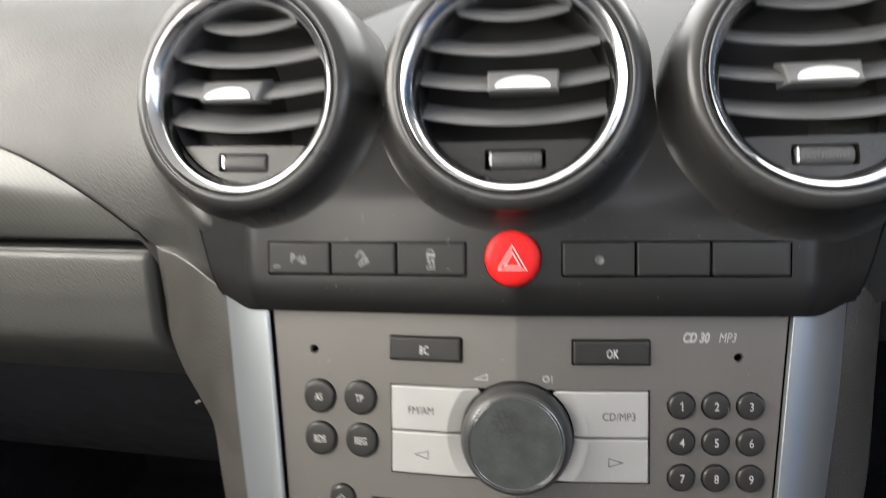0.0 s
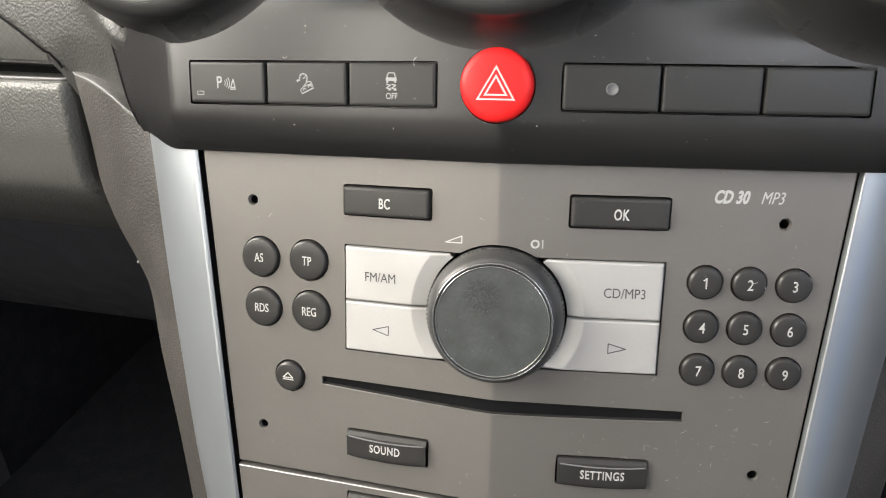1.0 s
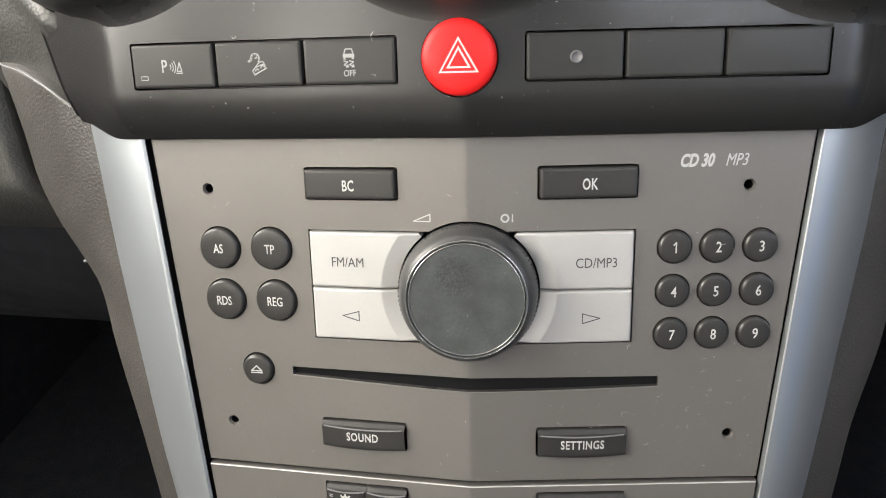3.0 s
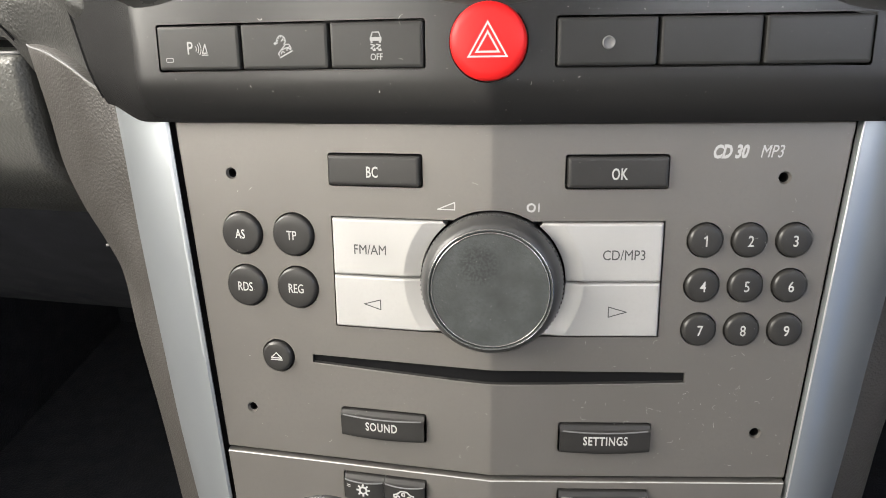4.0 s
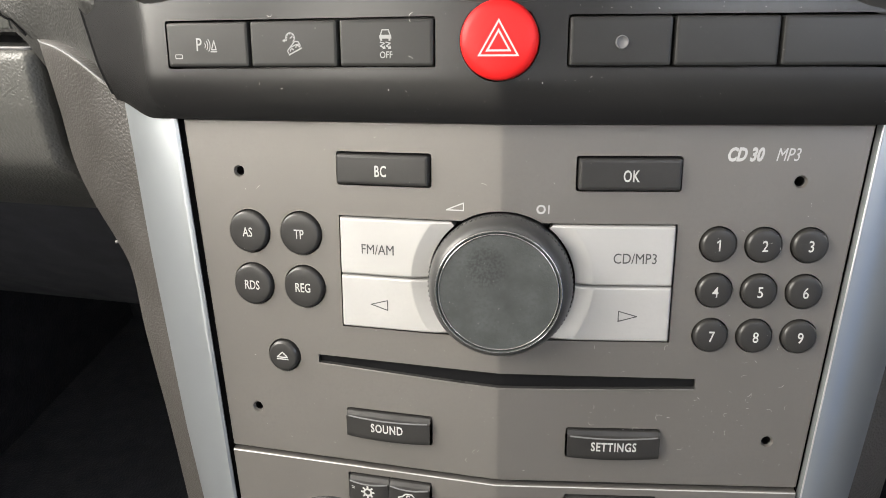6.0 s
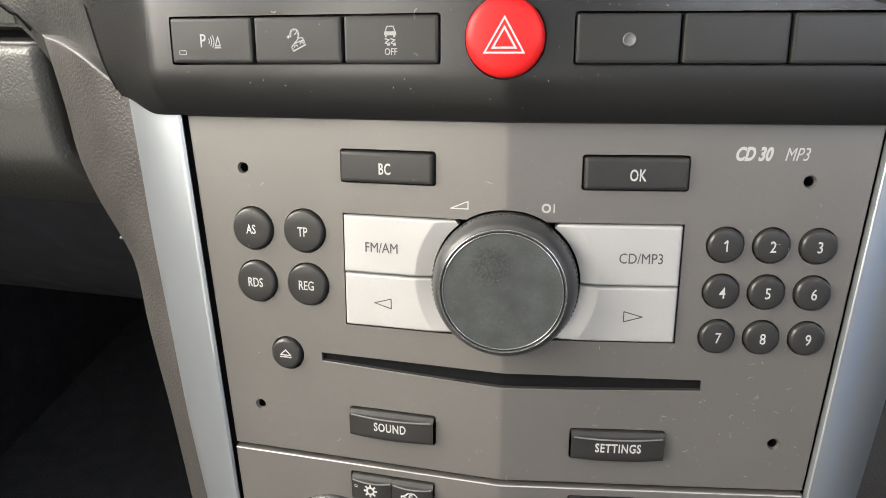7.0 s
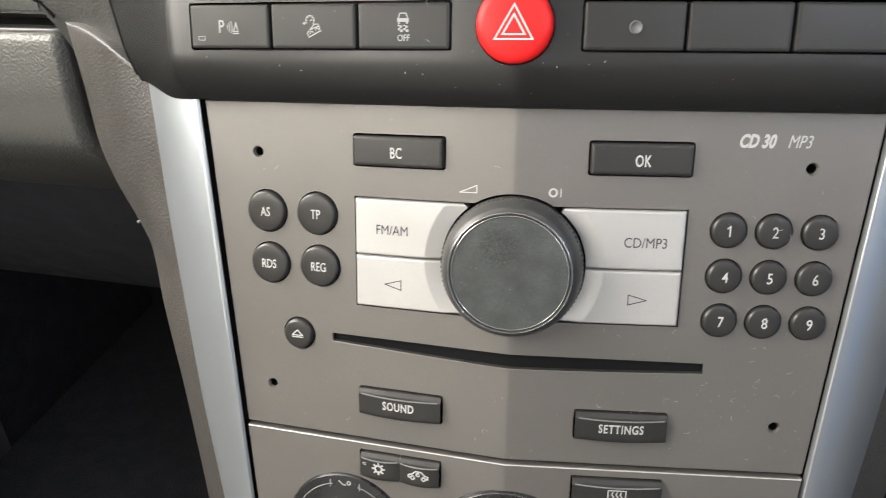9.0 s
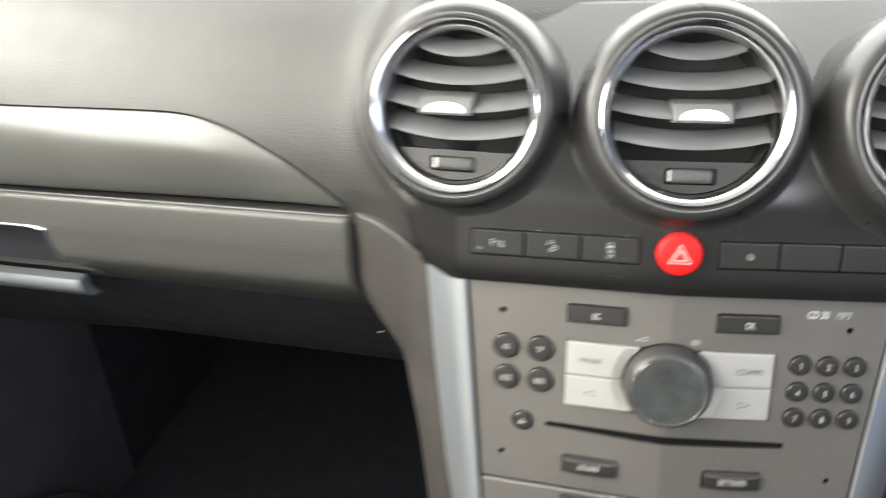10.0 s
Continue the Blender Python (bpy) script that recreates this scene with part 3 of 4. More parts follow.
def fascia_place(u, t):
    vt = 0.0612 + 0.150 * t
    x = (2 * u - 1) * fascia_edge(vt)
    v = vt + (fascia_low(abs(x)) - 0.0612) * (1 - t) ** 8
    return P(x, v, fascia_w(x, v))


def fascia_back(u, t):
    p = fascia_place(u, t)
    return p + Vector((0, 0.011, -0.001))


# place, turn, lean back in degrees, slider's offset
VENTS = [(-0.1158, 0.0215, 0.7543, -6.5, 16.0, -0.0050), (-0.0004, 0.0122, 0.7553, 0.0, 19.5, 0.0040), (0.1140, 0.0125, 0.7548, 2.5, 21.0, -0.0010)]


def vent_pose(x, y, z, turn, lean):
    return pose(x, y, z, 0, 0, turn) @ pose(0, 0, 0, 90 - lean)


SWITCHES = [(-0.1066, -0.0784), (-0.0778, -0.0494), (-0.0488, -0.0199), (0.0187, 0.0471), (0.0477, 0.0761), (0.0767, 0.1066)]
SW_V, SW_H = 0.0845, 0.0136
fascia = thing("centre_fascia", P(0, 0.062, 0.01), "satin black plastic centre fascia around the air vents", "fascia")
cuts = []
for a, b in ((-0.1072, -0.0193), (0.0181, 0.1072)):
    cuts.append(moved(prism(rrect(b - a, SW_H + 0.0010, 0.0008, 2), -0.008, 0.012), switch_at((a + b) / 2, SW_V)))
cuts.append(moved(prism(circle(0.0116), -0.010, 0.012), facet(-0.0008, SW_V + 0.0003, 0.018, 0.0)))
for x, y, z, turn, lean, off in VENTS:
    cuts.append(moved(prism(circle(0.050), -0.08, 0.04), vent_pose(x, y, z, turn, lean)))
part("bezel", carve(sheet(120, 90, fascia_place, fascia_back), cuts), FASCIA, fascia)
part("backing", box(-0.112, 0.112, 0.024, 0.028, 0.664, 0.706), DARK, fascia)
for side in (0.0, 1.0):
    part("edge_gap", tube([fascia_place(side, 0.02 + 0.5 * k / 30) + Vector(((2 * side - 1) * 0.0003, 0.0002, 0)) for k in range(31)], 0.00045), DARK, fascia, "dark joint between the fascia and the dashboard")


# ---- air vents ----
shelf = BVHTree.FromPolygons([fascia_place(i / 120, j / 90) for j in range(91) for i in range(121)], [(j * 121 + i, j * 121 + i + 1, (j + 1) * 121 + i + 1, (j + 1) * 121 + i) for j in range(90) for i in range(120)])


def vent(x, y, z, turn, lean, off):
    m = vent_pose(x, y, z, turn, lean)
    top = thing("air_vent", m, "round air vent with polished chrome ring and grey louvres", "air vent", "air vents in the centre fascia")
    # a rounded surround: steep where it stands free, a hollow fillet where it runs out into the fascia
    lip = [(0.0425, -0.004), (0.0430, 0.0012), (0.0442, 0.0022), (0.0462, 0.0022), (0.0480, 0.0016)]
    steep = [(0.0499, 0.0003), (0.0511, -0.0015), (0.0526, -0.0045), (0.0542, -0.0085), (0.0551, -0.0125), (0.0555, -0.0160), (0.0556, -0.0220), (0.0556, -0.0400), (0.0556, -0.0900)]
    rings = [[] for k in range(len(lip) + len(steep))]
    for i in range(128):
        deg = 360 * i / 128
        ca, sa = math.cos(radians(deg)), math.sin(radians(deg))
        hit = shelf.ray_cast(m @ Vector((0.0585 * ca, 0.0585 * sa, 0.03)), m.to_3x3() @ Vector((0, 0, -1)))[0]
        deep = max((m.inverted() @ hit).z, -0.034) if hit else -0.034
        f = min(max((0.30 - sa) / 0.5, 0), 1) * (min(max((deg - 246) / 26, 0), 1) if x < -0.05 else 1.0)
        f = f * f * (3 - 2 * f) if hit else 0.0
        for k, (r, d) in enumerate(lip + steep):
            if k >= 5:
                phi = radians(90 * max(k - 6, 0) / 7)
                fr, fd = (0.0496, 0.0004) if k == 5 else (0.0504 + 0.0100 * (1 - math.cos(phi)), -0.0014 + (deep + 0.0010) * math.sin(phi))
                r, d = r + (fr - r) * f, d + (fd - d) * f
            rings[k].append((r * ca, r * sa, d))
    shell = bmesh.new()
    loft(shell, rings, (False, False))
    part("housing", shell, HOUSING, top, "", m)
    part("chrome_ring", lathe([(0.0432, -0.001), (0.0432, 0.0022), (0.0430, 0.0028), (0.0425, 0.0030), (0.0415, 0.0024), (0.0404, 0.0015), (0.0393, 0.0003), (0.0385, -0.0010), (0.0380, -0.0030), (0.0378, -0.0078), (0.0386, -0.0080)], 96), CHROME, top, "polished chrome ring", m)
    part("lip_ring", lathe([(0.0455 + 0.0005 * math.cos(a), 0.0024 + 0.0005 * math.sin(a)) for a in [2 * math.pi * k / 8 for k in range(9)]], 96), SLAT, top, "thin grey lip round the chrome", m)
    part("throat", lathe([(0.0384, -0.006), (0.0378, -0.030), (0.020, -0.040), (0.0005, -0.040)], 64), THROAT, top, "black inner throat", m)
    ri = 0.0374
    for sy in (0.0312, 0.0174, 0.0035, -0.0103):
        half = math.sqrt(ri * ri - max(abs(sy) - 0.001, 0) ** 2)

        def blade(u, t, sy=sy, half=half):
            q = 2 * u - 1
            # section: round nose, sloping top, thin underside
            a = 2 * math.pi * t
            ch, th = 0.0084, 0.0013
            cz, cy = ch * math.cos(a), th * math.sin(a) * (1.3 if math.cos(a) > 0 else 0.9)
            slope = radians(35)
            z0 = -0.0062 - 0.0035 * q * q
            return Vector((q * half, sy - 0.0014 + 0.0046 * q * q + cy * math.cos(slope) - cz * math.sin(slope), z0 - 0.004 + cz * math.cos(slope) + cy * math.sin(slope)))
        part("louvre", sheet(20, 14, blade), SLAT, top, "", m, 60)
    # lower plate with the thumbwheel opening
    pts = [(ri * math.cos(radians(a)), ri * math.sin(radians(a))) for a in range(216, 325, 4)]
    plate = carve(prism(pts, -0.012, -0.0068), [prism([(px + off * 0.2, py - 0.0292) for px, py in rrect(0.0240, 0.0080, 0.0012, 3)], -0.02, 0.01)])
    part("plate", plate, HOUSING, top, "", m)
    part("plate_backing", prism([(px, py - 0.029) for px, py in rrect(0.030, 0.0115, 0.001)], -0.0215, -0.0200), DARK, top, "", m)
    wheel = part("thumbwheel", moved(lathe([(0.003, -0.0104), (0.0046, -0.0104), (0.0062, -0.0092), (0.0066, -0.0086), (0.0066, 0.0096), (0.0058, 0.0104), (0.003, 0.0104)], 48, (True, True)), Matrix.Diagonal((1, 0.58, 0.62, 1)) @ pose(0, 0, 0, 0, 90, 0)), VENT_PLATE, top, "dark grey ribbed thumbwheel", m @ pose(off * 0.2, -0.0290, -0.0104))
    for i in range(13):
        rx = -0.0078 + 0.0013 * i
        part("rib", box(rx - 0.00035, rx + 0.00035, -0.0016, 0.0016, 0.0034, 0.00418, 0.0001), VENT_PLATE, wheel, "", m @ pose(off * 0.2, -0.0290, -0.0104))
    # satin chrome chip that paints the glint at the wheel's left end
    part("wheel_glint", box(-0.0100, -0.0091, -0.0027, 0.0027, 0.0024, 0.0041, 0.0003), SATIN_CHROME, wheel, "bright chip painted as the glint on the wheel", m @ pose(off * 0.2, -0.0290, -0.0104))
    # slider on the middle louvre
    tm = m @ pose(off, -0.0020, -0.0015)
    tab = bmesh.new()
    loft(tab, [[(-0.0138, -0.0008, -0.010), (0.0138, -0.0008, -0.010), (0.0138, 0.0100, -0.012), (-0.0138, 0.0100, -0.012)],
               [(-0.0134, -0.0020, 0.0016), (0.0134, -0.0020, 0.0016), (0.0140, 0.0072, -0.0034), (-0.0140, 0.0072, -0.0034)],
               [(-0.0126, -0.0012, 0.0022), (0.0126, -0.0012, 0.0022), (0.0132, 0.0066, -0.0026), (-0.0132, 0.0066, -0.0026)]])
    slider = part("slider", tab, SLAT, top, "grey slider tab", tm)
    moon = [(0.0105 * math.cos(radians(a)), 0.0064 * math.sin(radians(a))) for a in range(0, 181, 10)]
    part("insert", moved(prism(moon, -0.0006, 0.0007), pose(0, -0.0010, 0.0024, -36)), SATIN_CHROME, slider, "half-moon chrome insert", tm)
    return top


for spec in VENTS:
    vent(*spec)

# the joint between the pad and the surround of the outer vent
skin = BVHTree.FromPolygons(*pad_grid(420, 110))
m = vent_pose(*VENTS[0][:5])
joint = []
for k in range(41):
    a = radians(92 + 170 * k / 40)
    hit = skin.ray_cast(m @ Vector((0.0562 * math.cos(a), 0.0562 * math.sin(a), 0.05)), m.to_3x3() @ Vector((0, 0, -1)))[0]
    if hit:
        joint.append(hit)
part("joint", tube(joint, 0.0011), DARK, dash, "thin dark joint round the vent surround")


# ---- switch row ----
def switch(a, b, kind_label):
    xm = (a + b) / 2
    m = switch_at(xm, SW_V)
    sw = thing("switch", m, kind_label, "switch", "switches in the centre fascia")
    part("key", keycap(b - a, SW_H, 0.0009, 0.006, 0.0006, 0.0009, 0.00010), SWITCH, sw, "", m)
    part("switch_body", box(-(b - a) / 2 + 0.001, (b - a) / 2 - 0.001, -SW_H / 2 + 0.001, SW_H / 2 - 0.001, -0.016, -0.006, 0.0004), DARK, sw, "black body behind the key", m)
    return sw, m @ pose(0, 0, 0.00072)


sw, m = switch(*SWITCHES[0], "black switch with white parking sensor symbol")
m = m @ pose(-0.0006, -0.0002, 0) @ Matrix.Diagonal((0.80, 0.84, 1, 1))
lettering("P", 0.0048, PRINT_DIM, sw, m @ pose(-0.0027, 0.0003, 0), 0.8)
strokes([arc(-0.0012, 0, r, -38, 38, 8) for r in (0.0014, 0.0024, 0.0034)], 0.00016, PRINT_DIM, sw, m)
strokes([[(0.0027, -0.0016), (0.0039, 0.0016), (0.0047, -0.0016), (0.0027, -0.0016)], [(0.0024, -0.0023), (0.0050, -0.0023)]], 0.0002, PRINT_DIM, sw, m)
strokes([rrect(0.0030, 0.0014, 0.0003, 2) + rrect(0.0030, 0.0014, 0.0003, 2)[:1]], 0.00012, PRINT_DIM, sw, m @ pose(-0.0118, -0.0040, -0.00006), "lamp_outline")

sw, m = switch(*SWITCHES[1], "black switch with white hill descent symbol")
m = m @ pose(0, 0.0002, 0) @ Matrix.Diagonal((0.88, 0.88, 1, 1))
strokes([arc(-0.0009, 0.0018, 0.0016, -50, 205, 16), [(-0.0009, 0.0016), (-0.0001, 0.0022)]] + [[(-0.0009 + k * math.cos(radians(q)), 0.0018 + k * math.sin(radians(q))) for k in (0.0011, 0.0015)] for q in (0, 45, 90, 135, 180)] +
        [[(-0.0036, 0.0008), (-0.0022, 0.0009)], [(-0.0030, 0.0004), (-0.0036, 0.0008), (-0.0030, 0.0012)]], 0.00016, PRINT_DIM, sw, m)
strokes([[(-0.0016, -0.0034), (-0.0021, -0.0026), (-0.0008, -0.0011), (0.0007, 0.0005), (0.0020, 0.0005), (0.0027, -0.0007), (0.0025, -0.0014)], [(-0.0006, -0.0013), (0.0010, -0.0006), (0.0024, -0.0003)],
         arc(-0.0004, -0.0025, 0.0006, 20, 200, 8), arc(0.0017, -0.0014, 0.0006, 20, 200, 8)], 0.00017, PRINT_DIM, sw, m)
strokes([[(-0.0015, -0.0039), (0.0031, -0.0017)]], 0.00022, PRINT_DIM, sw, m)

sw, m = switch(*SWITCHES[2], "black switch with white stability-off symbol")
m = m @ pose(0, -0.0003, 0) @ Matrix.Diagonal((0.80, 0.82, 1, 1))
strokes([[(-0.0019, 0.0029), (-0.0012, 0.0048), (0.0012, 0.0048), (0.0019, 0.0029), (-0.0019, 0.0029)]], 0.00020, PRINT_DIM, sw, m)
strokes([[(-0.0019, 0.0024), (0.0019, 0.0024)]], 0.00062, PRINT_DIM, sw, m, "car_front")
for side in (-1, 1):
    strokes([[(side * 0.0016, 0.0020), (side * 0.0016, 0.0013)]], 0.00036, PRINT_DIM, sw, m, "car_wheel")
    strokes([[(side * 0.0011 + dx, dy) for dx, dy in ((-0.0009, 0.0006), (0.0007, 0.0002), (-0.0008, -0.0008), (0.0008, -0.0015))], [(side * 0.0011 + 0.0001, -0.0016), (side * 0.0011 + 0.0009, -0.0015), (side * 0.0011 + 0.0006, -0.0008)]], 0.00021, PRINT_DIM, sw, m, "skid_mark")
lettering("OFF", 0.0024, PRINT_DIM, sw, m @ pose(0.0002, -0.0038, 0), 0.85)

sw, m = switch(*SWITCHES[3], "blank black switch cover with small round lamp")
part("lamp_lens", lathe([(0.0019, -0.0004), (0.0018, 0.0007), (0.0016, 0.0008), (0.0011, 0.0003), (0.0006, 0.0001), (0.0001, 0.00005)], 28, (False, True)), SLAT, sw, "small grey dished lamp lens", m @ pose(0.0003, -0.0003, 0.0))
switch(*SWITCHES[4], "blank black plastic switch cover")
switch(*SWITCHES[5], "blank black plastic switch cover")

hm = facet(-0.0008, SW_V + 0.0003, 0.018, 0.0)
hazard = thing("hazard_button", hm, "round red hazard warning button with white triangle", "button")
part("cap", lathe([(0.0111, -0.009), (0.0111, 0.0012), (0.0109, 0.0022), (0.0103, 0.0029), (0.0085, 0.0034), (0.0045, 0.0037), (0.0005, 0.0038)], 64, (True, True)), RED, hazard, "", hm)


def tri_ring(r_out, r_in):
    bm = bmesh.new()
    cor = [(math.cos(radians(a)), math.sin(radians(a))) for a in (90, 210, 330)]
    o = [[(r_out * x, r_out * y, z) for x, y in cor] for z in (0.0, 0.00005)]
    i = [[(r_in * x, r_in * y, z) for x, y in cor] for z in (0.0, 0.00005)]
    for k in range(3):
        j = (k + 1) % 3
        for q in ((o[1][k], o[1][j], i[1][j], i[1][k]), (o[0][k], i[0][k], i[0][j], o[0][j]), (o[0][k], o[0][j], o[1][j], o[1][k]), (i[0][k], i[1][k], i[1][j], i[0][j])):
            bm.faces.new([bm.verts.new(p) for p in q])
    bmesh.ops.remove_doubles(bm, verts=bm.verts, dist=1e-6)
    return bm


part("outer_triangle", tri_ring(0.0068, 0.0058), PRINT_PINK, hazard, "", hm @ pose(0, -0.0010, 0.00385))
part("inner_triangle", tri_ring(0.0042, 0.0031), PRINT_PINK, hazard, "", hm @ pose(0, -0.0010, 0.00388))


# ---- radio ----
def half_width(v):
    return 0.1047 + 0.0793 * v


V_TOP, V_SEAM = 0.0610, -0.0600
radio = thing("car_radio", P(0, V_SEAM, 0.0), "grey lacquered car radio with round keypad and knob", "car radio")


def plate_place(v0, v1, drop=0.0):
    cols = [-1.0, -0.9955, -0.988] + [-0.988 + 0.976 * i / 12 for i in range(1, 12)] + [-0.012, -0.005, 0.0, 0.005, 0.012] + [0.012 + 0.976 * i / 12 for i in range(1, 12)] + [0.988, 0.9955, 1.0]
    rows = [0.0, 0.004, 0.012] + [0.012 + 0.976 * i / 8 for i in range(1, 8)] + [0.988, 0.996, 1.0]

    def front(u, t):
        a, f = cols[round(u * (len(cols) - 1))], rows[round(t * (len(rows) - 1))]
        v = v0 + (v1 - v0) * f
        x = a * half_width(v)
        edge = max(0, abs(a) - 0.9955) / 0.0045 * 0.0006 + (max(0, 0.004 - f) + max(0, f - 0.996)) / 0.004 * 0.0006
        ridge = 0.1 * (math.sqrt(x * x + 0.0006 ** 2) - 0.0)
        return P(x, v, 0.009 - drop - ridge - edge)

    def back(u, t):
        a, f = cols[round(u * (len(cols) - 1))], rows[round(t * (len(rows) - 1))]
        v = v0 + (v1 - v0) * f
        return P(a * half_width(v), v, -0.012 - drop)
    return sheet(len(cols) - 1, len(rows) - 1, front, back)


ROUND_KEYS = [("AS", -0.0871, 0.0230), ("TP", -0.0681, 0.0232), ("RDS", -0.0867, 0.0042), ("REG", -0.0676, 0.0045)]
DIGITS = [(str(3 * r + c + 1), (0.0669, 0.0806, 0.0944)[c], (0.0240, 0.0091, -0.0058)[r]) for r in range(3) for c in range(3)]
KNOB_V, WELL_R, DISH_R = 0.0101, 0.0237, 0.0293
cuts = []
for t_, x, v in ROUND_KEYS:
    cuts.append(moved(prism(circle(0.0077, 40), -0.016, 0.01), radio_at(x, v)))
for t_, x, v in DIGITS:
    cuts.append(moved(prism(circle(0.00580, 40), -0.016, 0.01), radio_at(x, v)))
cuts.append(moved(prism(circle(0.0062, 40), -0.016, 0.01), radio_at(-0.0767, -0.0216)))
for sgn in (-1, 1):
    cuts.append(moved(prism(rrect(0.0322, 0.0110, 0.0010, 3), -0.016, 0.01), radio_at(sgn * 0.0385, 0.0458)))
    cuts.append(moved(prism(rrect(0.0314, 0.0109, 0.0010, 3), -0.016, 0.01), radio_at(sgn * 0.0382, -0.0444 if sgn < 0 else -0.0448)))
    for v in (0.0437, -0.0430):
        cuts.append(moved(prism(circle(0.0020, 24), -0.016, 0.01), radio_at(sgn * (0.0897 if v > 0 else 0.0886), v)))
# the well of the silver keys and the knob, in one
well = bmesh.new()
loft(well, [[P(x, v, w) for x, v in ((-0.0543, -0.0087), (0.0543, -0.0087), (0.0543, 0.0302), (-0.0543, 0.0302))] for w in (-0.016, 0.03)])
cuts.append(well)
SLOT_LOW = [(-0.0637, -0.0233), (-0.040, -0.0244), (-0.015, -0.0255), (0.0, -0.0259), (0.015, -0.0259), (0.040, -0.0255), (0.0637, -0.0249)]
slot = bmesh.new()
loft(slot, [[P(x, v, w) for x, v in SLOT_LOW + [(0.0637, -0.0211), (0.0, -0.0206), (-0.0637, -0.0201)]] for w in (-0.009, 0.03)])
cuts.append(slot)
plate = carve(plate_place(V_SEAM, V_TOP), cuts, 30)
again = bmesh.new()
again.from_mesh(plate)
part("faceplate", carve(again, [moved(prism(circle(WELL_R, 96), -0.016, 0.05), facet(0, KNOB_V, 0.0, 0.0))], 30), RADIO, radio)
SLOT_X = [-0.0637 + 0.1274 * i / 40 for i in range(41)]
part("slot_lip", tube([P(x, eased(x, SLOT_LOW), 0.0090 - 0.1 * abs(x)) for x in SLOT_X], 0.00026, 6), RADIO, radio, "rounded lower lip of the disc slot")
part("slot_floor", sheet(40, 2, lambda u, t: P(-0.0636 + 0.1272 * u, eased(-0.0636 + 0.1272 * u, SLOT_LOW) + 0.0005 * t, 0.0088 - 0.1 * abs(-0.0636 + 0.1272 * u) - 0.0013 * t)), HOUSING, radio, "sloping dark floor of the disc slot")
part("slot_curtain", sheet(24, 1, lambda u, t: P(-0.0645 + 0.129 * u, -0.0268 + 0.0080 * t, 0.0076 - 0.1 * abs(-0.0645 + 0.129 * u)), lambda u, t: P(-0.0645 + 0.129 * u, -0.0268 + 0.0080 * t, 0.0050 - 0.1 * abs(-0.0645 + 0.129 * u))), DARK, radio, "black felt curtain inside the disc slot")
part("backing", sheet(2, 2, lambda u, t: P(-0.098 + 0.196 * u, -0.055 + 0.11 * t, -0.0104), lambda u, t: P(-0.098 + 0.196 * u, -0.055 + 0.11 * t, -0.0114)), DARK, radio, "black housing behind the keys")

for sgn in (-1, 1):
    for v in (0.0437, -0.0430):
        # a black sleeve inside each hole paints its shade
        hole = part("screw_hole", lathe([(0.00150, -0.0010), (0.00145, -0.0070), (0.0002, -0.0072)], 24), DARK, radio, "black sleeve painting the shade in the screw hole", radio_at(sgn * (0.0897 if v > 0 else 0.0886), v))
        part("rim", lathe([(0.00212, 0.00005), (0.00200, 0.00004), (0.00192, -0.0002), (0.00148, -0.0012)], 24), RADIO, hole, "lacquered chamfer of the hole", radio_at(sgn * (0.0897 if v > 0 else 0.0886), v))
for text, x, v in ROUND_KEYS:
    m = radio_at(x, v)
    key = part("round_key", round_key(0.0072, 0.006, 0.0017, 0.0005, 0.0002), KEY, radio, "round black key", m)
    lettering(text, 0.0033, PRINT, key, m @ pose(0, 0, 0.00186), 0.70)
for text, x, v in DIGITS:
    m = radio_at(x, v)
    key = part("digit_key", round_key(0.00535, 0.006, 0.0018, 0.0005, 0.0002), KEY, radio, "round black key with white digit", m)
    lettering(text, 0.0036, PRINT, key, m @ pose(0, 0, 0.00190), 0.80)
    if text == "1":
        strokes([[(0.0000, 0.0017), (-0.0008, 0.0009)]], 0.00020, PRINT, key, m @ pose(0, 0, 0.00190), "legend_flag")
m = radio_at(-0.0767, -0.0216)
key = part("eject_key", round_key(0.0056, 0.006, 0.0017, 0.0006, 0.0002), KEY, radio, "round black eject key", m)
strokes([[(-0.0020, -0.0002), (0, 0.0017), (0.0020, -0.0002), (-0.0020, -0.0002)], [(-0.0021, -0.0009), (0.0021, -0.0009)]], 0.00020, PRINT, key, m @ pose(0, 0, 0.00186))
for text, sgn in (("BC", -1), ("OK", 1)):
    m = radio_at(sgn * 0.0385, 0.0458)
    key = part("menu_key", keycap(0.0309, 0.0097, 0.0008, 0.006, 0.0020, 0.0009, 0.00006), KEY, radio, "rectangular black key", m)
    lettering(text, 0.0036, PRINT, key, m @ pose(sgn * 0.0003, -0.0004, 0.00209), 0.64, 0.0, 0.00008, spacing=1.08)


